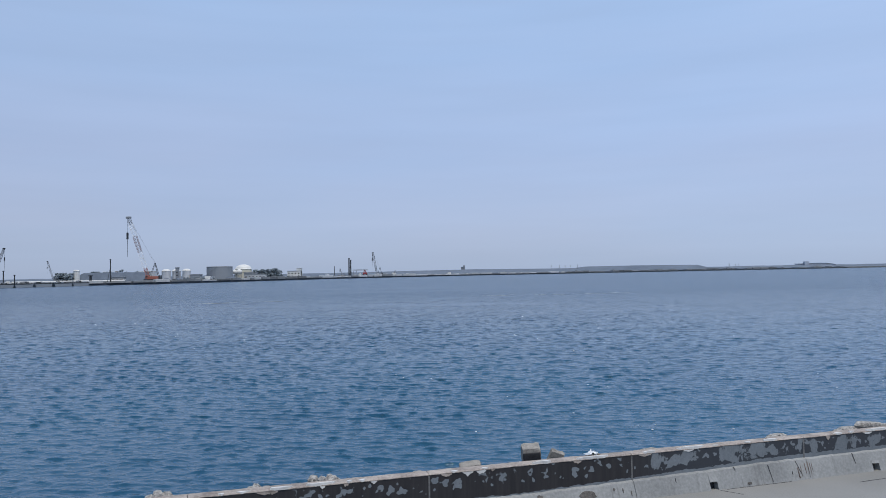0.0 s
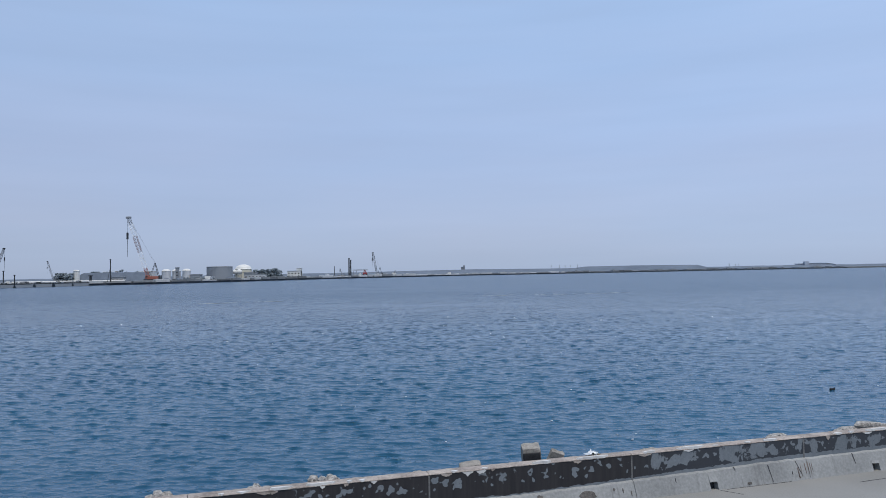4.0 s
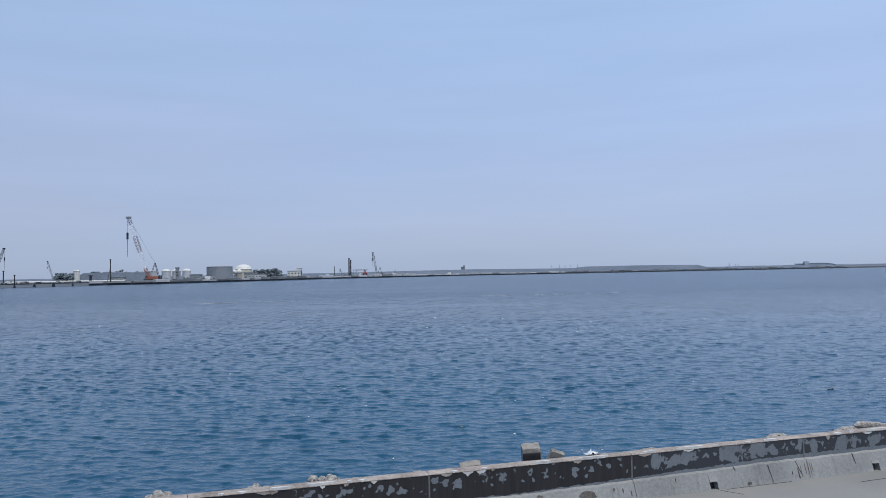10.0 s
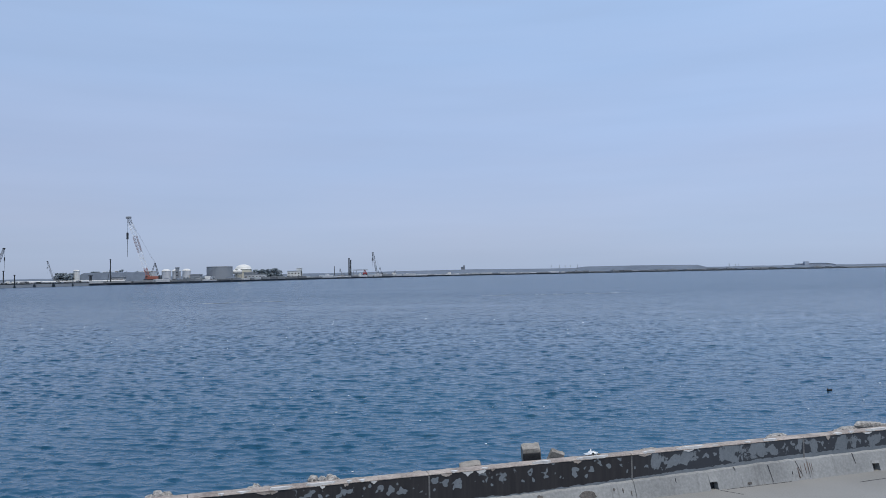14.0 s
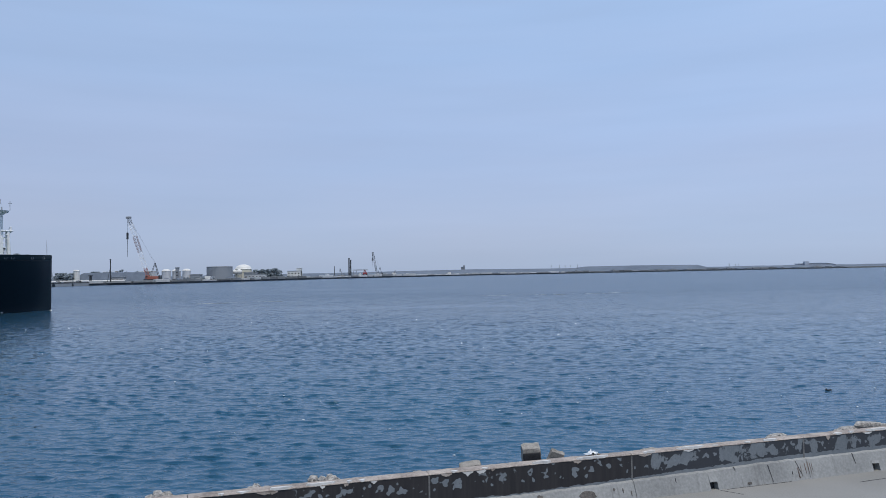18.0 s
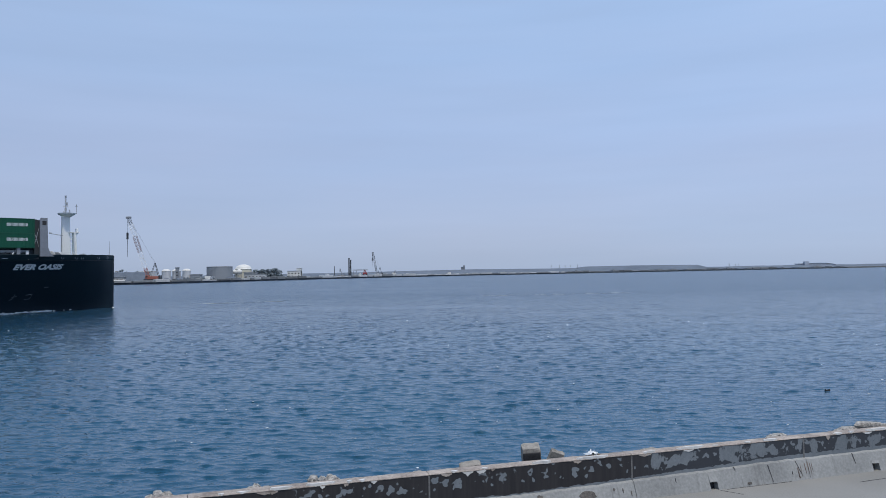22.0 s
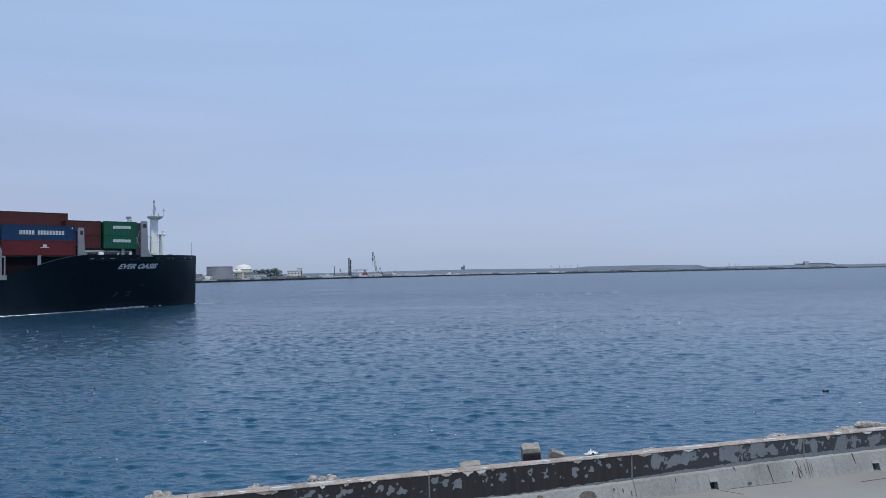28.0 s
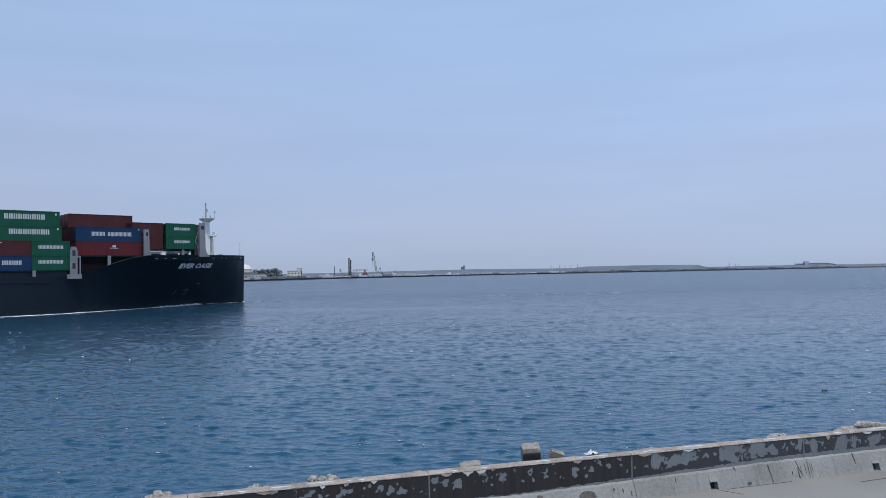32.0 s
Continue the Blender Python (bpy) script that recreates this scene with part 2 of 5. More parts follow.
def stained(name, colour, second):
    """Weathered concrete with dark drips running down it."""
    m = surface(name, colour, 0.88, second=second, coarse=0.9, fine=22, bump=0.5, depth=0.008)
    n, l = m.node_tree.nodes, m.node_tree.links
    b = n["Principled BSDF"]
    base = b.inputs["Base Color"].links[0].from_socket
    tc = next(x for x in n if x.type == "TEX_COORD")
    mp = n.new("ShaderNodeMapping")
    mp.inputs["Scale"].default_value = (9.0, 2.0, 0.7)
    l.new(tc.outputs["Object"], mp.inputs["Vector"])
    drip = n.new("ShaderNodeTexNoise")
    drip.inputs["Scale"].default_value, drip.inputs["Detail"].default_value = 1.0, 5
    l.new(mp.outputs[0], drip.inputs["Vector"])
    cut = n.new("ShaderNodeValToRGB")
    cut.color_ramp.elements[0].position, cut.color_ramp.elements[1].position = 0.60, 0.76
    cut.color_ramp.elements[1].color = (0.6, 0.6, 0.6, 1)
    l.new(drip.outputs["Fac"], cut.inputs["Fac"])
    mix = n.new("ShaderNodeMix")
    mix.data_type = "RGBA"
    l.new(cut.outputs["Color"], mix.inputs["Factor"])
    l.new(base, mix.inputs["A"])
    mix.inputs["B"].default_value = (0.11, 0.105, 0.10, 1)
    l.new(mix.outputs["Result"], b.inputs["Base Color"])
    return m


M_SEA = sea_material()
M_TAR = wall_material("flaking_tar_paint")
M_TAR2 = surface("old_tar_paint", (0.045, 0.044, 0.046), 0.8, second=(0.012, 0.012, 0.013), coarse=5, fine=40, bump=0.6)
M_CONC = stained("weathered_concrete", (0.32, 0.325, 0.315), (0.20, 0.205, 0.20))
M_SEAM = surface("dirty_joint_mortar", (0.20, 0.20, 0.195), 0.9, second=(0.08, 0.08, 0.08), coarse=6, fine=40, bump=0.5)
M_COPE = surface("worn_coping", (0.46, 0.40, 0.345), 0.9, second=(0.19, 0.16, 0.14), coarse=3.0, fine=30, bump=0.5, depth=0.008)
M_PAVE = surface("quay_pavement", (0.265, 0.262, 0.245), 0.9, second=(0.20, 0.197, 0.183), coarse=0.5, fine=35, bump=0.4, depth=0.005)
M_STONE = surface("broken_stone", (0.40, 0.37, 0.32), 0.9, second=(0.10, 0.095, 0.085), coarse=6, fine=60, bump=0.9, depth=0.02)
# dark mottling is partly the stone's own, partly shade painted into crevices
M_PALESTONE = surface("pale_crumbled_stone", (0.56, 0.53, 0.48), 0.9, second=(0.07, 0.065, 0.06), coarse=15, fine=70, bump=0.9, depth=0.02)
M_SPALL = surface("broken_concrete", (0.17, 0.155, 0.14), 0.95, second=(0.06, 0.055, 0.05), coarse=14, fine=80, bump=0.9, depth=0.02)
M_RUST = surface("rust_stain", (0.22, 0.165, 0.14), 0.9, second=(0.15, 0.115, 0.10), coarse=9, fine=50)
# near-black; on flat plates it paints the shade inside drains and openings
M_HOLE = surface("near_black", (0.042, 0.042, 0.046), 0.95, contrast=0.3)
M_PATCH = surface("pale_mortar", (0.66, 0.65, 0.62), 0.9, contrast=0.3, coarse=5)
M_HULL = surface("dark_green_hull_paint", (0.0065, 0.018, 0.028), 0.42, second=(0.0042, 0.012, 0.020), coarse=0.05, fine=1.5, bump=0.10, depth=0.03, spec=0.3)
M_BULWARK = surface("lighter_green_bulwark_paint", (0.020, 0.042, 0.050), 0.55, second=(0.012, 0.026, 0.033), coarse=0.2, fine=3, bump=0.1, spec=0.3)
M_FAINT = surface("faded_hull_marking", (0.11, 0.125, 0.14), 0.6, contrast=0.4, coarse=2.0, bump=0)
# near-black brown: shade under the second bay put into the colour
M_UNDERSHADE = surface("painted_undershade", (0.012, 0.008, 0.012), 0.7, contrast=0.3, coarse=0.4, fine=5, spec=0.1)
M_COAMING = surface("blue_grey_steel", (0.045, 0.056, 0.072), 0.6, contrast=0.3, coarse=0.4, fine=5, spec=0.2)
M_DECK = surface("green_deck_paint", (0.05, 0.13, 0.10), 0.7, coarse=0.3, fine=6)
M_WHITE = surface("white_ship_paint", (0.87, 0.87, 0.85), 0.5, contrast=0.10, coarse=0.4, fine=5, bump=0.1)
M_PALE = surface("pale_grey_steel", (0.42, 0.45, 0.48), 0.55, contrast=0.25, coarse=0.5, fine=6, bump=0.1)
M_BRIDGE = surface("grey_lashing_steel", (0.25, 0.27, 0.30), 0.6, contrast=0.3, coarse=0.5, fine=6, bump=0.1)
# pale colour standing in for sky sheen on calm lanes of water
M_SHEEN = surface("painted_sheen", (0.52, 0.57, 0.63), 0.9, second=(0.40, 0.45, 0.50), coarse=0.8, fine=6)
M_FOAM = surface("sea_foam", (0.86, 0.87, 0.87), 0.9, second=(0.50, 0.56, 0.58), coarse=0.8, fine=6, bump=0.6, depth=0.05)
M_GREENBOX = surface("green_container_paint", (0.005, 0.088, 0.050), 0.5, contrast=0.3, coarse=0.35, fine=5, bump=0.1, spec=0.3)
M_BROWNBOX = surface("brown_container_paint", (0.078, 0.020, 0.022), 0.55, contrast=0.35, coarse=0.35, fine=5, bump=0.1, spec=0.3)
M_REDBOX = surface("red_container_paint", (0.115, 0.016, 0.021), 0.5, contrast=0.3, coarse=0.35, fine=5, bump=0.1, spec=0.3)
M_BLUEBOX = surface("blue_container_paint", (0.006, 0.038, 0.105), 0.5, contrast=0.3, coarse=0.35, fine=5, bump=0.1, spec=0.3)
M_MARK = surface("white_marking", (0.84, 0.85, 0.85), 0.6, contrast=0.12, coarse=1.0, bump=0)
M_MARK2 = surface("weathered_lettering", (0.58, 0.61, 0.62), 0.6, contrast=0.15, coarse=1.0, bump=0)
M_DARKSTEEL = surface("dark_steel", (0.05, 0.055, 0.06), 0.6, metal=0.3, contrast=0.3, coarse=0.5)
M_LAND = surface("reclaimed_ground", (0.21, 0.215, 0.215), 0.95, second=(0.12, 0.13, 0.135), coarse=0.03, fine=0.4, bump=0.3, depth=0.3)
M_CAISSON = surface("caisson_concrete", (0.30, 0.31, 0.31), 0.9, second=(0.13, 0.14, 0.15), coarse=0.08, fine=0.9, bump=0.3, depth=0.1, island=0.35)
M_DARKROCK = surface("wet_dark_rock", (0.055, 0.06, 0.07), 0.8, contrast=0.5, coarse=0.1, fine=1.0, bump=0.6, depth=0.3)
# foliage paled and blued: distance haze painted into the base colour
M_LEAFHAZE = surface("hazed_foliage", (0.185, 0.22, 0.24), 0.95, second=(0.14, 0.17, 0.19), coarse=0.1, fine=0.8, bump=0.3, depth=0.2, island=0.12)
# wet concrete, with a blue cast that paints in the distance haze
M_WETFOOT = surface("hazed_wet_foot", (0.062, 0.070, 0.088), 0.75, contrast=0.4, coarse=0.1, fine=1.0, bump=0.5, depth=0.2)
M_DULLRED = surface("dull_red_boom_paint", (0.30, 0.19, 0.18), 0.6, contrast=0.25, coarse=0.4)
M_ORANGE = surface("orange_crane_paint", (0.36, 0.125, 0.085), 0.55, contrast=0.25, coarse=0.4)
M_TANKGREY = surface("grey_tank_paint", (0.27, 0.29, 0.31), 0.6, contrast=0.15, coarse=0.1, fine=2)
M_TANKWHITE = surface("white_tank_paint", (0.72, 0.71, 0.66), 0.6, contrast=0.12, coarse=0.1, fine=2)
M_RUSTRED = surface("rust_red_paint", (0.36, 0.05, 0.05), 0.6, contrast=0.3, coarse=0.4)
M_CAISSON2 = surface("pale_caisson_concrete", (0.60, 0.60, 0.58), 0.9, second=(0.36, 0.37, 0.38), coarse=0.08, fine=0.9, bump=0.3, depth=0.1)
# pale blue of the distant hall is haze put into its wall colour
M_HALLHAZE = surface("hazed_cladding", (0.44, 0.48, 0.54), 0.6, contrast=0.2, coarse=0.1, fine=1.5)
# rock and spoil blued and lightened, so the colour carries distance haze
M_BANKHAZE = surface("haze_blue_bank", (0.145, 0.175, 0.215), 0.95, second=(0.095, 0.118, 0.15), coarse=0.02, fine=0.25, bump=0.4, depth=0.5)
M_TANKCREAM = surface("cream_tank_paint", (0.62, 0.58, 0.46), 0.6, contrast=0.12, coarse=0.1, fine=2)
M_BOOMGREY = surface("faded_boom_paint", (0.30, 0.31, 0.33), 0.6, contrast=0.2, coarse=0.3)
M_TANKPALE = surface("pale_tank_paint", (0.58, 0.59, 0.60), 0.6, contrast=0.12, coarse=0.1, fine=2)
M_FLOAT = surface("black_float_plastic", (0.010, 0.010, 0.011), 0.6, contrast=0.3, coarse=6, spec=0.2)


# ---- mesh helpers ----
def mesh_from(bm, name, smooth=False):
    me = bpy.data.meshes.new(name)
    bm.normal_update()
    bm.to_mesh(me)
    bm.free()
    if smooth:
        for p in me.polygons:
            p.use_smooth = True
    return me


def part(name, bm, material, parent, label="", smooth=False):
    ob = new(name, mesh_from(bm, name, smooth))
    ob.data.materials.append(material)
    ob.parent = parent
    return tagged(ob, label) if label else ob


def empty(name, m):
    ob = new(name)
    ob.empty_display_size = 0.5
    ob.matrix_basis = m
    return ob


def box(bm, x0, x1, y0, y1, z0, z1, bevel=0.0):
    v = [bm.verts.new((x, y, z)) for x in (x0, x1) for y in (y0, y1) for z in (z0, z1)]
    fs = [bm.faces.new([v[i] for i in f]) for f in ((0, 1, 3, 2), (4, 6, 7, 5), (0, 4, 5, 1), (2, 3, 7, 6), (0, 2, 6, 4), (1, 5, 7, 3))]
    if bevel:
        es = list({e for f in fs for e in f.edges})
        bmesh.ops.bevel(bm, geom=es, offset=bevel, segments=1, affect="EDGES")
    return v


def tube(bm, p, q, r0, r1=None, seg=8, cap=True):
    """A round bar from p to q."""
    r1 = r0 if r1 is None else r1
    p, q = Vector(p), Vector(q)
    d = (q - p).normalized()
    a = d.orthogonal().normalized()
    c = d.cross(a)
    rings = []
    for o, r in ((p, r0), (q, r1)):
        rings.append([bm.verts.new(o + (a * math.cos(2 * math.pi * i / seg) + c * math.sin(2 * math.pi * i / seg)) * r) for i in range(seg)])
    for i in range(seg):
        j = (i + 1) % seg
        bm.faces.new((rings[0][i], rings[0][j], rings[1][j], rings[1][i]))
    if cap:
        bm.faces.new(rings[0][::-1])
        bm.faces.new(rings[1])


def turned(bm, profile, seg=24, centre=(0, 0)):
    """A body of revolution about z from (radius, height) pairs."""
    rings = []
    for r, z in profile:
        rings.append([bm.verts.new((centre[0] + r * math.cos(2 * math.pi * i / seg), centre[1] + r * math.sin(2 * math.pi * i / seg), z)) for i in range(seg)])
    for a, b in zip(rings, rings[1:]):
        for i in range(seg):
            j = (i + 1) % seg
            bm.faces.new((a[i], a[j], b[j], b[i]))
    bm.faces.new(rings[0][::-1])
    bm.faces.new(rings[-1])


def rock(bm, c, size, rng, sub=2):
    """A broken lump."""
    made = bmesh.ops.create_icosphere(bm, subdivisions=sub, radius=1.0)["verts"]
    o = Vector([rng.uniform(-50, 50) for _ in range(3)])
    for v in made:
        d = v.co.normalized()
        k = 1 + 0.35 * noise.noise(d * 1.3 + o) + 0.18 * noise.noise(d * 3.5 + o)
        v.co = Vector((max(-0.95, min(0.95, d.x * k)) * size[0], max(-0.9, min(0.9, d.y * k)) * size[1], max(-0.85, min(0.85, d.z * k)) * size[2])) + Vector(c)


def lattice(bm, p, q, w0, w1, bays, r):
    """A four-legged lattice boom from p to q."""
    p, q = Vector(p), Vector(q)
    d = (q - p).normalized()
    a = d.cross(Vector((0, 1, 0))).normalized()
    c = d.cross(a).normalized()
    last = None
    for i in range(bays + 1):
        t = i / bays
        o = p.lerp(q, t)
        w = (w0 + (w1 - w0) * t) / 2
        ring = [o + a * w * sa + c * w * sc for sa, sc in ((1, 1), (1, -1), (-1, -1), (-1, 1))]
        for k in range(4):
            tube(bm, ring[k], ring[(k + 1) % 4], r * 0.6, seg=4, cap=False)
        if last:
            for k in range(4):
                tube(bm, last[k], ring[k], r, seg=4, cap=False)
                tube(bm, last[k], ring[(k + 1) % 4], r * 0.6, seg=4, cap=False)
        last = ring


# ---- the sea ----
def build_sea():
    rng = np.random.RandomState(4)

    # close rows near the quay, wider at sea; columns fan with the camera's view
    ys = [13.0]
    while ys[-1] < 4700:
        y = ys[-1]
        ys.append(y + (0.085 * max(1.0, y / 40) if y < 230 else 0.49 * (y / 230) ** 1.6 if y < 420 else 1.29 * (y / 420) ** 2.6))
    ys = np.array(ys)
    half = 0.64 * ys + 6
    u = np.linspace(-1, 1, 880)
    far = 4700 * (np.arange(1, 9) / 8.0) ** 2
    side = half[:, None] + far[None, :]
    X = 3 + np.concatenate([-side[:, ::-1], half[:, None] * u[None, :], side], 1)
    Y = ys[:, None] + 0 * X
    gap = np.maximum(np.gradient(X, axis=1) * 0.6, np.gradient(ys)[:, None])

    def band(first, last, count, spread, slope, fall):
        """A train of waves between two lengths, with peaked crests and flat troughs."""
        Z, power = np.zeros_like(X), 0.0
        for i in range(count):
            lam = first * (last / first) ** (i / (count - 1))
            th = radians(262) + rng.normal(0, spread)
            a = slope * (first / lam) ** fall * lam / (2 * np.pi)
            fade = np.clip((lam / gap - 2.4) / 1.6, 0, 1)
            power += a * a / 2
            Z += fade * a * np.sin(2 * np.pi / lam * (X * np.cos(th) + Y * np.sin(th)) + rng.uniform(0, 6.28))
        sigma = math.sqrt(power)
        z = Z / sigma
        return sigma * (0.85 * z + 0.27 * z * z - 0.27)

    # gusts: patches where the short waves stand up, and smoother lanes between them
    gust = np.zeros_like(X)
    for i in range(14):
        lam = rng.uniform(7, 34)
        th = rng.uniform(0, 6.28)
        gust += np.sin(2 * np.pi / lam * (0.55 * X * np.cos(th) + Y * np.sin(th) * 0.8) + rng.uniform(0, 6.28))
    gust = 1 + 0.07 * np.tanh(gust / 2.2)
    Z = (band(0.22, 0.40, 40, 0.34, 0.036, 0.0) + band(0.40, 0.95, 60, 0.36, 0.0260, 0.25)) * gust + band(1.0, 3.0, 44, 0.36, 0.0090, 0.4)
    Z *= 0.82 + 0.12 * np.clip((Y - 28) / 45, 0, 1)         # flatter close to the camera, set to fit its view
    Z *= 1 - 0.32 * np.clip((X / Y - 0.0) / 0.5, 0, 1)      # flatter towards the view's right, by bearing from the camera
    h, w = X.shape
    # crests leant towards the camera for its view: steep short fronts, long gentle backs
    co = np.stack([X, Y - 1.8 * Z, Z], -1).reshape(-1, 3)
    idx = np.arange(h * w).reshape(h, w)
    quads = np.stack([idx[:-1, :-1], idx[:-1, 1:], idx[1:, 1:], idx[1:, :-1]], -1).reshape(-1, 4)
    me = bpy.data.meshes.new("sea")
    me.vertices.add(len(co))
    me.vertices.foreach_set("co", co.astype(np.float32).ravel())
    me.loops.add(quads.size)
    me.loops.foreach_set("vertex_index", quads.astype(np.int32).ravel())
    me.polygons.add(len(quads))
    me.polygons.foreach_set("loop_start", np.arange(0, quads.size, 4, dtype=np.int32))
    me.polygons.foreach_set("loop_total", np.full(len(quads), 4, dtype=np.int32))
    me.polygons.foreach_set("use_smooth", np.ones(len(quads), dtype=bool))
    me.update()
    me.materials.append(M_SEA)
    return tagged(new("sea", me), "choppy deep blue harbour water with small wind ripples", "water", kind="structure")


SEA = build_sea()

# ---- the quay and its parapet: x along the wall, y seawards, z up from the pavement ----
WALL = pose(0, 0, 2.15, 0, 0, 16.04)
PARAPET_H, FACE, BACK, FOOT = 0.79, 11.85, 12.09, 11.67
SCUPPERS = (8.58, 12.48)


def build_quay():
    bm = bmesh.new()
    box(bm, -300, 300, -300, FOOT + 0.3, -3.2, 0.0)
    q = new("pavement", mesh_from(bm, "pavement"))
    q.matrix_basis = WALL
    q.data.materials.append(M_PAVE)
    tagged(q, "pale grey worn concrete quay pavement", "pavement", kind="structure")
    q_ob = q
    rng = random.Random(3)
    root = tagged(empty("parapet", WALL), "low concrete sea wall with flaking black paint and pale battered foot", "wall", kind="structure")
    joints = [3.09 + 3.9 * k for k in range(-5, 8)]
    for a, b in zip(joints, joints[1:]):
        a, b = a + 0.005, b - 0.005
        n = 40
        # painted upright panel
        bm = bmesh.new()
        box(bm, a, b, FACE, BACK - 0.02, 0.0, PARAPET_H - 0.03)
        part("panel", bm, M_TAR, root, "grey concrete panel with flaking black tar paint")
        # worn coping with a chipped front edge
        bm = bmesh.new()
        rows = []
        for i in range(n + 1):
            x = a + (b - a) * i / n
            chip = 0.007 * noise.noise(Vector((x * 4, 1, 0))) + 0.010 * noise.noise(Vector((x * 15, 5, 0)))
            zz = PARAPET_H + 0.005 * noise.noise(Vector((x * 3, 9, 0)))
            rows.append([bm.verts.new(p) for p in ((x, FACE - 0.006 + max(0, chip), PARAPET_H - 0.024 + chip * 1.2), (x, FACE - 0.008 + chip, zz - 0.014), (x, FACE + 0.014 + chip, zz), (x, BACK - 0.03 + chip, zz), (x, BACK + chip, zz - 0.03), (x, BACK, PARAPET_H - 0.2))])
        for r, s in zip(rows, rows[1:]):
            for k in range(5):
                bm.faces.new((r[k], s[k], s[k + 1], r[k + 1]))
        for r in (rows[0], rows[-1]):
            bm.faces.new(r)
        bmesh.ops.recalc_face_normals(bm, faces=bm.faces)
        part("coping", bm, M_COPE, root, "worn pale concrete coping with chipped edge")
        # pale patches of mortar on the coping
        for k in range(8):
            x = rng.uniform(a + 0.2, b - 0.7)
            bm = bmesh.new()
            w = rng.uniform(0.08, 0.22) if k < 5 else rng.uniform(0.25, 0.5)
            pts = [(x + w * (0.5 + 0.5 * math.cos(u) * (0.8 + 0.3 * rng.random())), FACE + 0.018 + 0.03 * math.sin(u) * (0.5 + 0.7 * rng.random())) for u in [2 * math.pi * q / 10 for q in range(10)]]
            lo = [bm.verts.new((px, py, PARAPET_H - 0.02)) for px, py in pts]
            hi = [bm.verts.new((px, py, PARAPET_H + 0.009 + 0.003 * k)) for px, py in pts]
            bm.faces.new(hi)
            for q in range(10):
                bm.faces.new((lo[q], lo[(q + 1) % 10], hi[(q + 1) % 10], hi[q]))
            part("mortar_patch", bm, M_PATCH, root, "pale mortar patch")
        # mortar that ran down over the top of the panel
        for k in range(5 if a < 4 else 2):
            x, w, d = rng.uniform(a + 0.2, b - 0.4), rng.uniform(0.03, 0.16), rng.uniform(0.03, 0.10)
            bm = bmesh.new()
            pts = [(x - w, PARAPET_H - 0.028), (x + w, PARAPET_H - 0.028)]
            pts += [(x + w * (0.9 - 1.8 * q / 7), PARAPET_H - 0.035 - d * (0.35 + 0.65 * rng.random()) * math.sin(math.pi * (q + 0.6) / 8.2)) for q in range(8)]
            out = [bm.verts.new((px, FACE - 0.009, pz)) for px, pz in pts]
            back = [bm.verts.new((px, FACE + 0.01, pz)) for px, pz in pts]
            bm.faces.new(out)
            for q in range(len(pts)):
                bm.faces.new((out[q], out[(q + 1) % len(pts)], back[(q + 1) % len(pts)], back[q]))
            bmesh.ops.recalc_face_normals(bm, faces=bm.faces)
            part("mortar_run", bm, M_COPE if k % 3 else M_PATCH, root, "pale mortar run over the paint")
        # mortar seam between panels
        bm = bmesh.new()
        box(bm, b - 0.01, b + 0.02, FACE - 0.005, FACE + 0.05, 0.3, PARAPET_H - 0.035)
        part("seam", bm, M_SEAM, root)
        # battered plinth, with square scuppers through it
        spans = [(a, b, 0.0)]
        for q in SCUPPERS:
            if a < q < b:
                spans = [(a, q, 0.0), (q, q + 0.17, 0.15), (q + 0.17, b, 0.0)]
        for c, d, lift0 in spans:
            bm = bmesh.new()
            rows = []
            m = max(2, int((d - c) / 0.1))
            for i in range(m + 1):
                x = c + (d - c) * i / m
                e = 0.02 * noise.noise(Vector((x * 2.3, 3, 0))) + 0.02 * noise.noise(Vector((x * 9, 7, 0)))
                top = 0.28 + 0.11 * max(0.0, min(1.0, (x - 5.0) / 5.5)) + e
                foot = FOOT + e * 0.4 + (0.1 * lift0 / 0.35)
                rows.append([bm.verts.new(p) for p in ((x, FACE, lift0 - 0.02 * (lift0 == 0)), (x, foot, lift0 - 0.02 * (lift0 == 0)), (x, foot + 0.03, lift0 + 0.05), (x, FACE - 0.05, top - 0.03), (x, FACE + 0.01, top))])
            for r, s in zip(rows, rows[1:]):
                for k in range(4):
                    bm.faces.new((r[k], s[k], s[k + 1], r[k + 1]))
            for r in (rows[0], rows[-1]):
                bm.faces.new(r)
            bmesh.ops.recalc_face_normals(bm, faces=bm.faces)
            part("plinth", bm, M_CONC, root, "pale weathered concrete foot of the wall")
    # a flat dark plate paints the shade at the back of each drain
    for q in SCUPPERS:
        bm = bmesh.new()
        box(bm, q - 0.01, q + 0.18, FACE - 0.012, FACE - 0.004, 0.0, 0.16)
        part("scupper", bm, M_HOLE, root, "dark plate painting the shade in a drain at the wall foot")
    # broken spots, cracks and rust runs on the battered foot
    def on_foot(x, z):
        top = 0.28 + 0.11 * max(0.0, min(1.0, (x - 5.0) / 5.5))
        e = 0.02 * noise.noise(Vector((x * 2.3, 3, 0))) + 0.02 * noise.noise(Vector((x * 9, 7, 0)))
        t = (z - 0.05) / (top + e - 0.08)
        y0 = FOOT + e * 0.4
        return y0 + 0.03 * min(1.0, max(0.0, z / 0.05)) if z < 0.05 else y0 + 0.03 + (FACE - 0.08 - y0) * min(1.0, t)

    def sheet(name, ring, material, label):
        bm = bmesh.new()
        lo = [bm.verts.new((x, on_foot(x, z) + 0.02, z)) for x, z in ring]
        hi = [bm.verts.new((x, on_foot(x, z) - 0.007, z)) for x, z in ring]
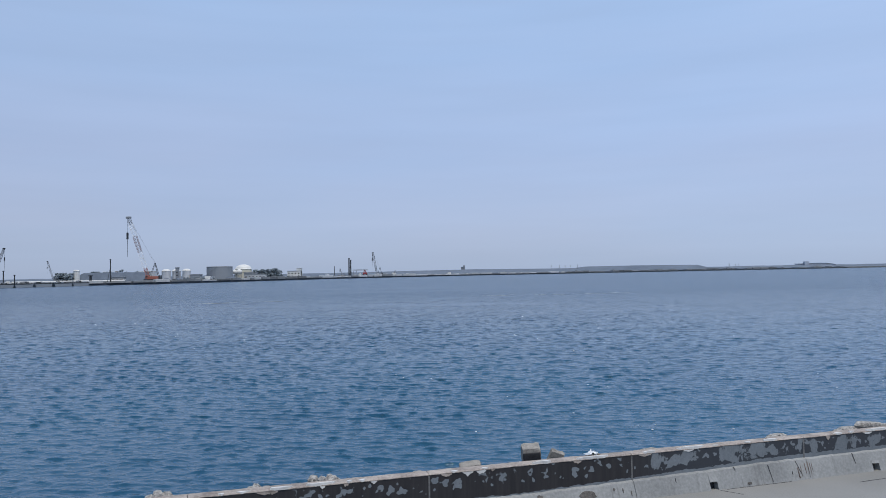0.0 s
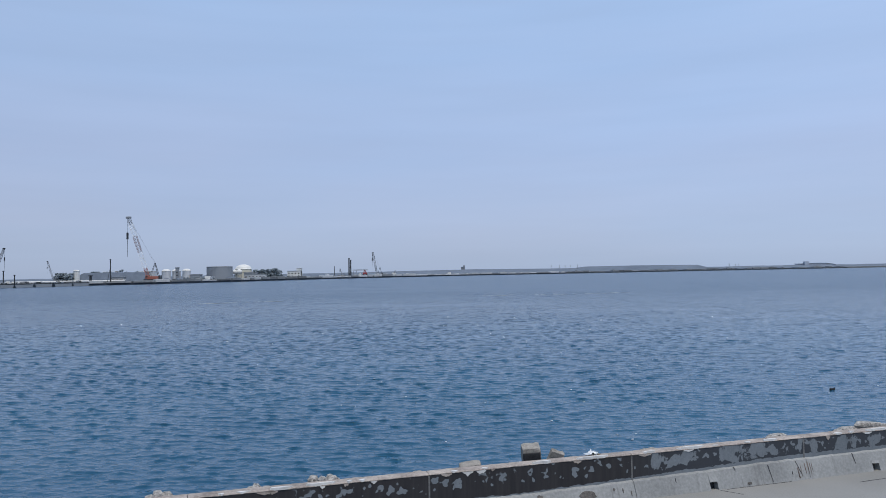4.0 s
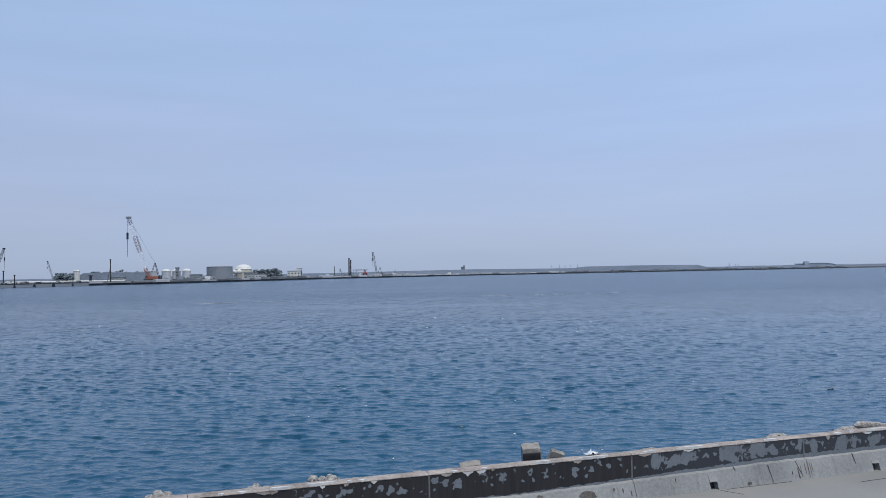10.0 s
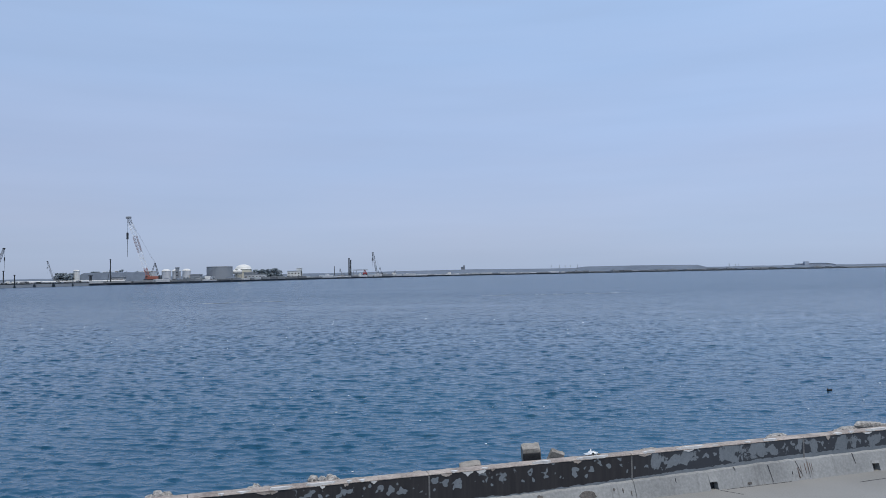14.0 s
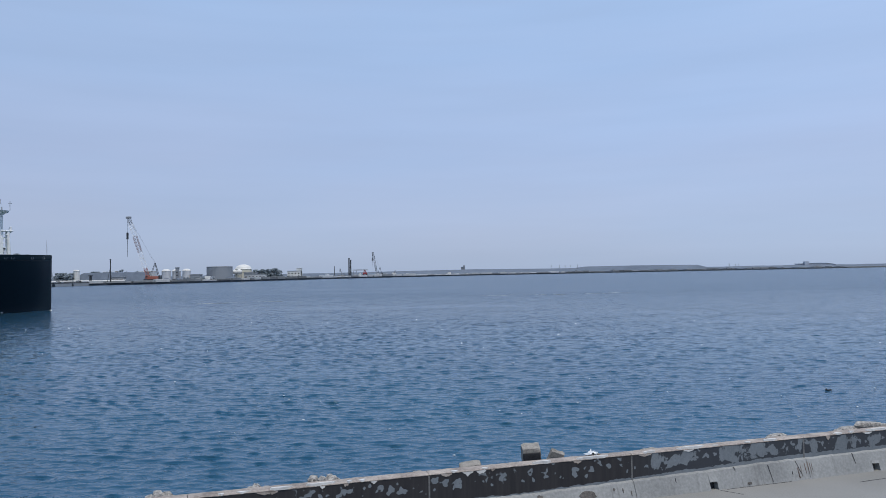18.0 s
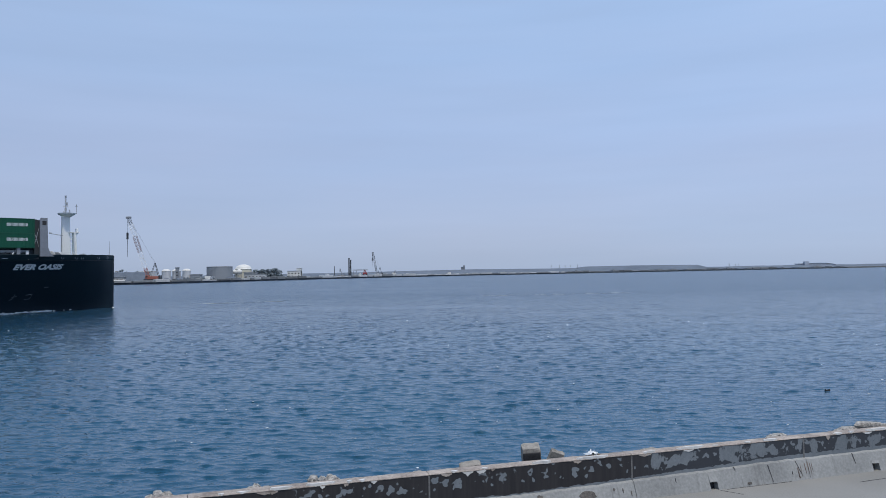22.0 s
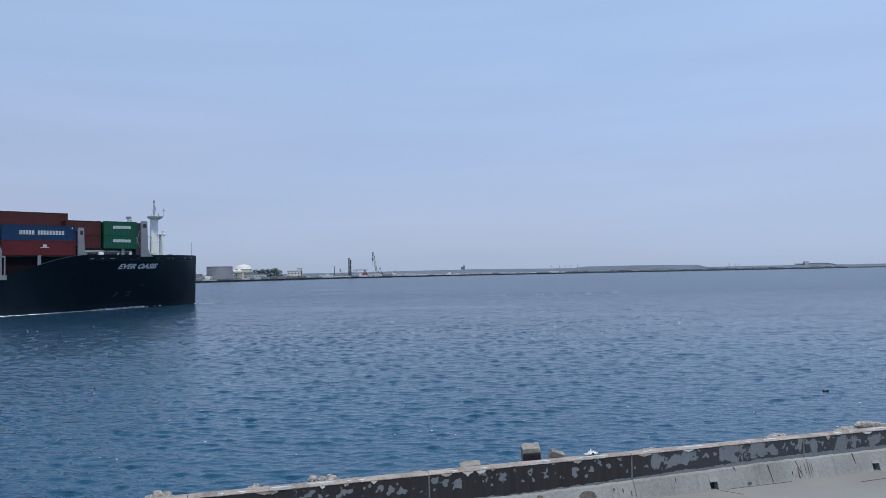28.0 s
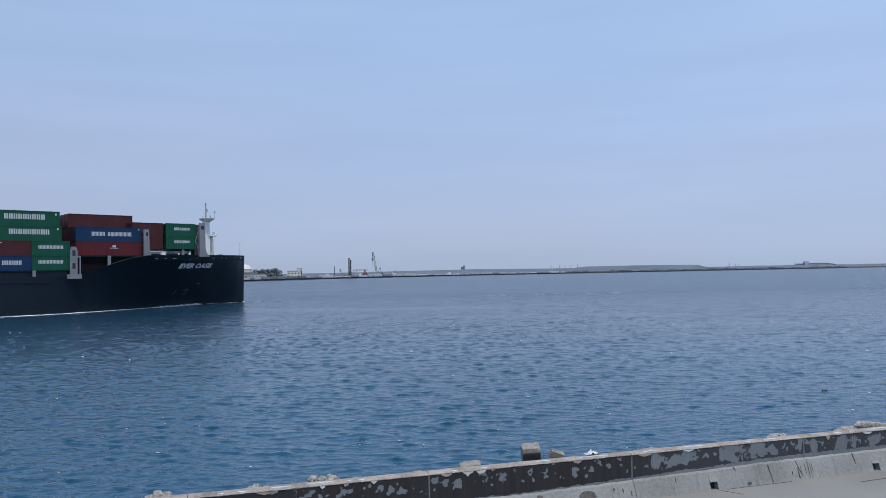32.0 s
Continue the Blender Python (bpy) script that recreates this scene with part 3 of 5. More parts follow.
        mid_x, mid_z = sum(p[0] for p in ring) / len(ring), sum(p[1] for p in ring) / len(ring)
        c = bm.verts.new((mid_x, on_foot(mid_x, mid_z) - 0.009, mid_z))
        n = len(ring)
        for k in range(n):
            bm.faces.new((hi[k], hi[(k + 1) % n], c))
            bm.faces.new((lo[k], lo[(k + 1) % n], hi[(k + 1) % n], hi[k]))
        bmesh.ops.recalc_face_normals(bm, faces=bm.faces)
        part(name, bm, material, root, label)

    for cx, cz, w, h in ((6.02, 0.16, 0.19, 0.085), (6.56, 0.2, 0.03, 0.03), (6.74, 0.17, 0.018, 0.05), (6.9, 0.11, 0.014, 0.06), (9.46, 0.05, 0.07, 0.03), (5.1, 0.2, 0.08, 0.05), (4.2, 0.18, 0.12, 0.05)):
        ring = [(cx + w * math.cos(a) * (0.75 + 0.45 * noise.noise(Vector((a * 3, cx, 1)))), cz + h * math.sin(a) * (0.8 + 0.5 * noise.noise(Vector((a * 4, cx, 5))))) for a in [2 * math.pi * k / 14 for k in range(14)]]
        sheet("spall", ring, M_SPALL, "broken dark patch of concrete")
    for x0, z0, x1, z1, w in ((9.96, 0.33, 10.0, 0.03, 0.011), (7.86, 0.28, 7.865, 0.2, 0.01), (12.04, 0.37, 12.07, 0.18, 0.014), (10.62, 0.35, 10.72, 0.06, 0.010), (9.18, 0.35, 9.21, 0.28, 0.012), (10.49, 0.17, 10.495, 0.11, 0.012)):
        side = [[], []]
        for k in range(7):
            t = k / 6
            x, z = x0 + (x1 - x0) * t + 0.018 * noise.noise(Vector((k * 0.8, x0, 0))), z0 + (z1 - z0) * t
            h = w * (1 - 0.8 * t) * (0.8 + 0.5 * noise.noise(Vector((k * 1.1, x0, 9))))
            side[0].append((x - h, z))
            side[1].append((x + h, z))
        sheet("crack", side[0] + side[1][::-1], M_HOLE, "dark open crack")
    for k in range(8):
        x, z = 10.6 + 0.42 * rng.random(), rng.uniform(0.2, 0.34)
        d, w = rng.uniform(0.06, 0.22), rng.uniform(0.003, 0.007)
        sheet("rust_run", [(x - w, z), (x + w, z), (x + w * 0.7, z - d * 0.5), (x + w * 0.2, z - d), (x - w * 0.2, z - d), (x - w * 0.8, z - d * 0.5)], M_RUST, "thin brown rust run")
    # joints and a dirt line on the pavement
    for x0, y0, x1, y1 in ((8.75, 11.64, 9.0, 11.3), (11.6, 11.2, 14.5, 11.35), (8.9, 11.655, 10.4, 11.66)):
        bm = bmesh.new()
        d = Vector((x1 - x0, y1 - y0, 0))
        s = Vector((-d.y, d.x, 0)).normalized()
        pts = []
        for k in range(13):
            o = Vector((x0, y0, 0)) + d * k / 12 + s * 0.012 * noise.noise(Vector((k * 0.9, x0, 0)))
            h = 0.006 + 0.004 * noise.noise(Vector((k * 0.7, 3, x0)))
            pts.append([bm.verts.new(o + s * u + Vector((0, 0, z))) for u, z in ((-h, 0.0), (-h, 0.004), (h, 0.004), (h, 0.0))])
        for r, t in zip(pts, pts[1:]):
            for k in range(3):
                bm.faces.new((r[k], t[k], t[k + 1], r[k + 1]))
        ob = part("crack_filler", bm, M_HOLE, q_ob, "dark cracked joint in the pavement")
    return root


build_quay()



def build_riprap():
    """Rubble piled against the sea side of the wall, its highest stones showing over the coping."""
    bm = bmesh.new()
    box(bm, -14, 30, BACK, BACK + 0.9, -3.0, 0.45)
    v = box(bm, -14, 30, BACK + 0.9, BACK + 5, -3.0, -2.0)
    for p in v:
        if p.co.y < BACK + 1 and p.co.z > -2.5:
            p.co.z = 0.45
    slope = new("armour_slope", mesh_from(bm, "armour_slope"))
    slope.data.materials.append(M_DARKROCK)
    slope.matrix_basis = WALL
    tagged(slope, "dark rubble slope on the sea side of the wall", "revetment", kind="structure")
    rng = random.Random(8)
    for x0, x1, top, y in ((2.85, 3.15, 0.70, 12.42), (1.12, 1.58, 0.765, 12.42), (0.1, 0.42, 0.725, 12.42), (-1.5, -1.08, 0.765, 12.42), (10.65, 11.15, 0.68, 12.65), (12.5, 13.35, 0.65, 12.75), (13.25, 14.2, 0.69, 12.8), (15.0, 16.0, 0.8, 12.8), (7.6, 8.2, 0.6, 12.6), (9.0, 9.7, 0.58, 12.6), (-3.2, -2.5, 0.7, 12.5)):
        h = (top - 0.40) / 2
        count = 3 if x0 < 2 else 1        # crumbled lumps at one end, flat slabs further along
        for k in range(count):
            w = (x1 - x0) / count
            lower = rng.uniform(0.0, 0.07) if k != count // 2 else 0.0
            bm = bmesh.new()
            rock(bm, (0, 0, 0), (w * (rng.uniform(0.66, 0.95) if count > 1 else 0.56), rng.uniform(0.14, 0.22), h * 1.12), rng, 3)
            for v in bm.verts:
                v.co += v.co.normalized() * (0.026 * noise.noise(v.co * 10 + Vector((x0, k, 0))) + 0.016 * noise.noise(v.co * 26) if count > 1 else 0.012 * noise.noise(v.co * 8))
            ob = new("rubble_stone", mesh_from(bm, "rubble_stone"))
            ob.data.materials.append(M_PALESTONE if x0 < 2 or x0 > 10 else M_STONE)
            ob.matrix_basis = WALL @ pose(x0 + w * (k + 0.5), y + rng.uniform(-0.05, 0.12), 0.40 + h - lower, 0, rng.uniform(-14, 12), rng.uniform(-20, 20))
            tagged(ob, "rough pale brown rubble stone behind the sea wall", "stone", "stones behind the sea wall")
    # a squared lump of broken concrete and a leaning slab
    for name, label, (x, y, z), size, turn in (("concrete_block", "broken concrete block with pale top and dark face", (5.235, 12.42, 0.44), (0.345, 0.30, 0.56), (9, -4, -16)), ("concrete_slab", "leaning grey broken concrete slab", (5.60, 12.46, 0.42), (0.27, 0.13, 0.46), (14, 20, -14)), ("concrete_slab", "tilted flat broken concrete slab with pale edges", (4.06, 12.45, 0.40), (0.40, 0.22, 0.37), (12, -8, -12))):
        bm = bmesh.new()
        made = bmesh.ops.create_cube(bm, size=1.0)["verts"]
        bmesh.ops.subdivide_edges(bm, edges=bm.edges[:], cuts=5, use_grid_fill=True)
        for p in bm.verts:
            c = p.co.copy()
            edge = sum(abs(u) > 0.42 for u in c)
            c *= 1 - 0.05 * max(0, edge - 1) + 0.05 * noise.noise(c * 3.1 + Vector((x, 0, 0)))
            p.co = Vector((c.x * size[0], c.y * size[1], (c.z + 0.5) * size[2]))
        ob = new(name, mesh_from(bm, name))
        ob.data.materials.append(M_STONE)
        ob.matrix_basis = WALL @ pose(x, y, z, *turn)
        tagged(ob, label, "concrete rubble")
        if name == "concrete_block":
            bm = bmesh.new()
            box(bm, -0.160, 0.158, -0.166, -0.11, 0.02, 0.475, 0.012)
            part("painted_face", bm, M_TAR2, ob, "black tar paint left on the broken face")
    # crumpled white litter lying on the coping
    root = tagged(empty("litter", WALL @ pose(6.29, 12.06, PARAPET_H)), "crumpled white plastic litter on top of the sea wall", "litter")
    for k, (x0, x1, lift, m) in enumerate(((-0.14, -0.01, 0.025, M_MARK2), (-0.06, 0.06, 0.07, M_WHITE), (0.02, 0.14, 0.035, M_MARK2), (-0.03, 0.09, 0.03, M_TAR2))):
        bm = bmesh.new()
        grid = []
        for a in range(9):
            row = []
            for b in range(5):
                u, v = a / 8, b / 4
                e = noise.noise(Vector((a * 0.9, b * 1.1, k * 7)))
                z = 0.006 + lift * max(0.0, math.sin(math.pi * u) * 0.55 + 0.8 * e)
                x, y = x0 + (x1 - x0) * u + 0.02 * e, -0.06 + 0.13 * v + 0.025 * noise.noise(Vector((a * 1.3, b, k + 40)))
                row.append((bm.verts.new((x, y, z)), bm.verts.new((x, y, z + 0.005))))
            grid.append(row)
        for r, t in zip(grid, grid[1:]):
            for b in range(4):
                bm.faces.new((r[b][1], t[b][1], t[b + 1][1], r[b + 1][1]))
                bm.faces.new((r[b][0], r[b + 1][0], t[b + 1][0], t[b][0]))
        part("plastic_fold", bm, m, root)


build_riprap()


def build_flecks():
    """Tiny white flecks on the near water that paint sun glints and breaking crests."""
    rng = random.Random(17)
    bm = bmesh.new()
    for k in range(110):
        y = 16 + 80 * rng.random() ** 1.5
        x = rng.uniform(-0.8, 0.85) * y + 14
        r = rng.uniform(0.012, 0.028) * (1 + y / 90)
        made = bmesh.ops.create_icosphere(bm, subdivisions=1, radius=r)["verts"]
        o = Vector((x, y + 12, 0.04))
        for v in made:
            v.co = Vector((v.co.x * rng.uniform(1.0, 2.6), v.co.y * 1.5, v.co.z * 0.55)) + o
    ob = new("foam_glint_flecks", mesh_from(bm, "foam_glint_flecks", True))
    ob.data.materials.append(M_FOAM)
    return tagged(ob, "tiny white flecks painting glints and foam on breaking ripples", "foam", kind="stuff")


FLECKS = build_flecks()


def build_sheen_lines():
    """Pale flecks laid in lines that paint the sheen of calmer water."""
    rng = random.Random(23)
    bm = bmesh.new()
    for (x0, y0), (x1, y1), n, wide in (((-55.5, 159.4), (-48.8, 162.5), 50, 1.8), ((-48.8, 162.5), (-35.5, 167.9), 24, 2.0), ((9.3, 180.4), (47.9, 184.5), 46, 3.8)):
        for k in range(n):
            t = rng.random()
            x, y = x0 + (x1 - x0) * t, y0 + (y1 - y0) * t + rng.gauss(0, wide * 0.4)
            r = rng.uniform(0.03, 0.085)
            made = bmesh.ops.create_icosphere(bm, subdivisions=1, radius=r)["verts"]
            sx = rng.uniform(4.0, 16.0)
            for v in made:
                v.co = Vector((v.co.x * sx + x, v.co.y * 4.0 + y, v.co.z * 0.25 + 0.05))
    ob = new("sheen_lines", mesh_from(bm, "sheen_lines", True))
    ob.data.materials.append(M_SHEEN)
    return tagged(ob, "pale flecks in lines painting the sheen of calm water", "foam", kind="stuff")


SHEEN_LINES = build_sheen_lines()


# ---- the container ship: x ahead from the stem, y to port, z up from the waterline ----
HEADING = 42.30
SHIP_END = (-47.84, 169.10)
SHIP_SPEED = 2.94


def ship_rows(local=(0, 0, 0)):
    """Rows of a thing that stands at that place on the ship as it steams in."""
    c, s = math.cos(radians(HEADING)), math.sin(radians(HEADING))
    rows = []
    for t in (0.0, 8.0, 16.0, 24.0, 32.0):
        d = -(32.0 - t) * SHIP_SPEED
        x, y = local[0] + d, local[1]
        rows.append((t, pose(SHIP_END[0] + c * x - s * y, SHIP_END[1] + s * x + c * y, local[2], 0, 0, HEADING)))
    return rows


def eased(x, xs, ys, win=2.5):
    return sum(float(np.interp(x + win * k / 3, xs, ys)) for k in range(-3, 4)) / 7


def half_water(s):
    return eased(s, (-190, -170, -54, -45, -34, -21, -13.4, -8, -3, 0, 4), (15, 19.5, 19.5, 18.6, 14.8, 8.9, 4.6, 2.3, 0.9, 0.25, 0.25), 1.5)


def half_deck(s):
    return eased(s, (-190, -60, -42, -30, -20, -13, -7, -3, -1, 0, 4), (19.5, 19.5, 19.5, 18.6, 16.2, 12.6, 8.2, 4.2, 1.8, 0.6, 0.6), 0.8)


def sheer(s):
    return eased(s, (-190, -44, -40, -33, -29, -10, 0, 4), (6.7, 6.7, 7.0, 9.6, 10.45, 10.7, 10.9, 10.9), 1.5)


def hull_side(s, z):
    t = max(0.0, min(1.0, z / 10.9))
    return half_water(s) + (half_deck(s) - half_water(s)) * t ** 1.35


def build_ship():
    ship = tagged(empty("container_ship", Matrix()), "dark green container ship steaming into the harbour with stacked boxes", "ship")
    ss = [-k * 0.5 for k in range(0, 16)] + [-8 - k * 1.5 for k in range(0, 34)] + [-60 - 10 * k for k in range(0, 13)] + [-185]
    lev = 12
    bm = bmesh.new()
    rows = []
    for s in ss:
        zt = sheer(s)
        col = []
        for side in (1, -1):
            col.append([bm.verts.new((s, side * hull_side(s, max(z, 0)), z)) for z in [-2.0 + (zt + 2.0) * k / lev for k in range(lev + 1)]])
        rows.append(col)
    for a, b in zip(rows, rows[1:]):
        for k in range(lev):
            bm.faces.new((a[0][k], a[0][k + 1], b[0][k + 1], b[0][k]))
            bm.faces.new((a[1][k], b[1][k], b[1][k + 1], a[1][k + 1]))
    for col in (rows[0], rows[-1]):
        for k in range(lev):
            bm.faces.new((col[0][k], col[1][k], col[1][k + 1], col[0][k + 1]))
    bmesh.ops.recalc_face_normals(bm, faces=bm.faces)
    part("hull", bm, M_HULL, ship, "dark green black painted flared hull", True)
    bm = bmesh.new()
    rows = [(bm.verts.new((s, hull_side(s, sheer(s) - 0.9) - 0.1, sheer(s) - 0.9)), bm.verts.new((s, -hull_side(s, sheer(s) - 0.9) + 0.1, sheer(s) - 0.9))) for s in ss if s < -0.6]
    for a, b in zip(rows, rows[1:]):
        bm.faces.new((a[0], a[1], b[1], b[0]))
    bmesh.ops.recalc_face_normals(bm, faces=bm.faces)
    part("deck", bm, M_DECK, ship, "green painted steel deck")
    return ship


SHIP = build_ship()
CARGO = []


def container_mesh(length, height, colour, name):
    """A corrugated steel box with frame posts and corner castings."""
    w = 2.44
    bm = bmesh.new()
    n = int(length / 0.28) * 2
    for side in (-1, 1):
        prev = None
        for i in range(n + 1):
            x = 0.16 + (length - 0.32) * i / n
            y = side * (w / 2 - (0.035 if (i // 1) % 4 in (1, 2) else 0.0) - 0.01)
            cur = (bm.verts.new((x, y, 0.16)), bm.verts.new((x, y, height - 0.12)))
            if prev:
                bm.faces.new((prev[0], cur[0], cur[1], prev[1]))
            prev = cur
    for x in (0.04, length - 0.04):
        bm.faces.new([bm.verts.new((x, y, z)) for y, z in ((-w / 2 + .05, .1), (w / 2 - .05, .1), (w / 2 - .05, height - .1), (-w / 2 + .05, height - .1))])
    for z in (0.05, height - 0.04):
        bm.faces.new([bm.verts.new((x, y, z)) for x, y in ((0.05, -w / 2 + .03), (length - .05, -w / 2 + .03), (length - .05, w / 2 - .03), (0.05, w / 2 - .03))])
    bmesh.ops.recalc_face_normals(bm, faces=bm.faces)
    for x in (0.0, length - 0.16):
        for y in (-w / 2, w / 2 - 0.16):
            box(bm, x, x + 0.16, y, y + 0.16, 0.0, height)
    for y in (-w / 2, w / 2 - 0.1):
        box(bm, 0.16, length - 0.16, y, y + 0.1, 0.0, 0.17)
        box(bm, 0.16, length - 0.16, y, y + 0.1, height - 0.12, height - 0.004)
    me = mesh_from(bm, name)
    me.materials.append(colour)
    return me


BOXES = {}


def container(kind, s, y, z, colour, label, marks=()):
    """One container: s its after end, y its centre, z its floor. marks: bars (x0, x1, z0, z1) on its starboard side."""
    length, height = {"20": (6.06, 2.59), "40": (12.19, 2.59), "40h": (12.19, 2.9), "40m": (11.75, 2.7)}[kind]
    key = (kind, colour.name)
    if key not in BOXES:
        BOXES[key] = container_mesh(length, height, colour, "shipping_container")
    ob = new("shipping_container", BOXES[key])
    tagged(ob, label, "container", "containers stacked on the ship")
    for x0, x1, z0, z1 in marks:
        bm = bmesh.new()
        box(bm, x0, x1, -1.236, -1.215, z0, z1)
        part("marking", bm, M_MARK2, ob, "plain white lettering bar")
    CARGO.append((ob, (s, y, z)))
    return ob


def word(x0, x1, z0, z1, count, space=()):
    """Plain upright bars for the letters of a word, two where each letter stands."""
    w = (x1 - x0) / count
    return [(x0 + w * (i + a), x0 + w * (i + b), z0, z1) for i in range(count) if i not in space for a, b in ((0.06, 0.40), (0.54, 0.86))]


GREEN20 = "green steel twenty-foot container with white lettering on its side"
GREEN40 = "green steel forty-foot container with large white lettering"
BROWN = "rust brown corrugated steel container stacked on the ship"


def load_ship():
    # foremost bay
    for k in range(2):
        container("20", -23.9, -13.6, 11.85 + 2.6 * k, M_GREENBOX, GREEN20, word(1.7, 5.0, 1.2, 1.75, 9))
        for j in range(1, 9):
            container("20", -23.9, -13.6 + 2.5 * j, 11.85 + 2.6 * k, M_BROWNBOX if j % 3 else M_GREENBOX, BROWN if j % 3 else GREEN20)
        for j in range(0, 9):
            container("20", -30.3, -13.0 + 2.5 * j, 11.85 + 2.6 * k, M_BROWNBOX, BROWN)
    # second bay
    container("40m", -40.85, -14.8, 10.45, M_REDBOX, "bright red steel container with a small white emblem", [(6.0, 7.4, 1.35, 1.45), (6.4, 7.0, 1.55, 1.95)])
    container("40m", -40.85, -14.8, 13.15, M_BLUEBOX, "blue steel container with white lettering on its side", word(2.7, 9.9, 1.0, 1.75, 15, (5,)) + [(11.1, 11.35, 2.2, 2.4)])
    for j in range(1, 12):
        for k in range(2 if j == 1 else 3):
            container("40m", -40.85, -14.8 + 2.5 * j, 10.45 + 2.7 * k, M_BROWNBOX, BROWN)
    # third bay
    container("20", -48.5, -17.3, 7.75, M_GREENBOX, GREEN20, word(1.0, 5.0, 1.2, 1.8, 9))
    container("20", -48.5, -17.3, 10.35, M_GREENBOX, GREEN20, word(1.0, 5.0, 1.2, 1.8, 9))
    container("20", -54.6, -17.3, 7.75, M_BLUEBOX, "blue steel twenty-foot container with white lettering", word(1.6, 4.6, 1.0, 1.75, 6))
    container("20", -54.6, -17.3, 10.35, M_BROWNBOX, BROWN, [(0.6, 1.6, 2.1, 2.3)])
    container("40", -56.0, -17.3, 12.95, M_GREENBOX, GREEN40, word(4.0, 10.3, 1.1, 2.0, 9) + [(11.45, 11.7, 1.9, 2.25)])
    container("40", -56.3, -17.3, 15.55, M_GREENBOX, GREEN40, word(3.6, 9.9, 1.1, 2.0, 9) + [(11.45, 11.7, 1.9, 2.25)])
    for j in range(1, 13):
        for k in range(4):
            container("40", -56.0, -17.3 + 2.5 * j, 7.75 + 2.6 * k, M_BROWNBOX, BROWN)


load_ship()


def fit_out_ship():
    # hatch coamings under the boxes; the second's near-black brown paints the shade there
    for s0, s1, y0, z0, z1, paint in ((-55.5, -42.6, -17.9, 5.4, 7.72, M_COAMING), (-41.2, -29.2, -15.4, 5.9, 10.42, M_UNDERSHADE), (-30.6, -17.6, -13.6, 9.5, 11.82, M_HULL)):
        bm = bmesh.new()
        box(bm, s0, s1, y0, -y0, z0, z1 - 0.18, 0.06)
        part("hatch_coaming", bm, paint, SHIP)
        bm = bmesh.new()
        box(bm, s0 - 0.2, s1 + 0.2, y0 - 0.25, -y0 + 0.25, z1 - 0.18, z1, 0.04)
        part("hatch_cover", bm, M_DECK, SHIP, "dark green steel hatch cover")
    # rail along the bulwark, port and starboard, and the knuckle below it
    ss = [-0.3 - 0.6 * k for k in range(60)]
    for side in (-1, 1):
        # the rail's lighter green stands in for light along its edge
        bm = bmesh.new()
        for a, b in zip(ss, ss[1:]):
            tube(bm, (a, side * hull_side(a, sheer(a)), sheer(a) + 0.02), (b, side * hull_side(b, sheer(b)), sheer(b) + 0.02), 0.05, seg=6, cap=False)
        part("bulwark_rail", bm, M_BULWARK, SHIP, "rail cap along the bulwark, lighter green to look lit")
        bm = bmesh.new()
        for a, b in zip(ss[:44], ss[1:45]):
            tube(bm, (a, side * (hull_side(a, sheer(a) - 1.05) + 0.02), sheer(a) - 1.05), (b, side * (hull_side(b, sheer(b) - 1.05) + 0.02), sheer(b) - 1.05), 0.06, seg=5, cap=False)
        part("knuckle_strip", bm, M_HULL, SHIP)
        bm = bmesh.new()
        sa = [-46 - 2.0 * k for k in range(60)]
        for a, b in zip(sa, sa[1:]):
            tube(bm, (a, side * (hull_side(a, 5.6) + 0.03), 5.6), (b, side * (hull_side(b, 5.6) + 0.03), 5.6), 0.07, seg=5, cap=False)
        part("rubbing_strake", bm, M_HULL, SHIP)
        # lighter strip of plating above the knuckle
        bm = bmesh.new()
        prev = None
        for a in ss[:46]:
            cur = [bm.verts.new((a, side * (hull_side(a, sheer(a) - d) + o), sheer(a) - d)) for d, o in ((1.0, 0.0), (0.98, 0.035), (0.5, 0.035), (0.05, 0.035))]
            if prev:
                for k in range(3):
                    bm.faces.new((prev[k], cur[k], cur[k + 1], prev[k + 1]))
            prev = cur
        bmesh.ops.recalc_face_normals(bm, faces=bm.faces)
        part("bulwark_plating", bm, M_BULWARK, SHIP, "lighter green plating above the knuckle", True)
        # fairleads in the bow bulwark
        for s in (-1.9, -4.4, -8.3, -9.6, -12.5):
            bm = bmesh.new()
            z = sheer(s) - 0.5
            y = side * (hull_side(s, z) + 0.06)
            yaw = math.atan2(hull_side(s + 0.4, z) - hull_side(s - 0.4, z), 0.8) * side
            u = Vector((math.cos(yaw), math.sin(yaw), 0))
            ring = [Vector((s, y, z)) + u * 0.34 * math.cos(k * math.pi / 6) + Vector((0, 0, 0.26 * math.sin(k * math.pi / 6))) for k in range(12)]
            for k in range(12):
                tube(bm, ring[k], ring[(k + 1) % 12], 0.05, seg=5, cap=False)
            part("fairlead", bm, M_TANKGREY, SHIP, "grey oval mooring fairlead")
    # the name on both bows, wrapped on the plating
    for side in (-1, 1):
        cu = bpy.data.curves.new("name", "FONT")
        cu.body, cu.size, cu.shear, cu.offset = "EVER OASIS", 1.7, 0.34, 0.088
        cu.resolution_u = 3
        tmp = bpy.data.objects.new("name", cu)
        scene.collection.objects.link(tmp)
        bpy.context.view_layer.update()
        me = bpy.data.meshes.new_from_object(tmp.evaluated_get(bpy.context.evaluated_depsgraph_get()))
        bpy.data.objects.remove(tmp)
        bm = bmesh.new()
        bm.from_mesh(me)
        bmesh.ops.triangulate(bm, faces=bm.faces[:])
        wide = max(v.co.x for v in bm.verts)
        for v in bm.verts:
            x = v.co.x / wide * 9.2
            s = -21.1 + x if side < 0 else -11.9 - x
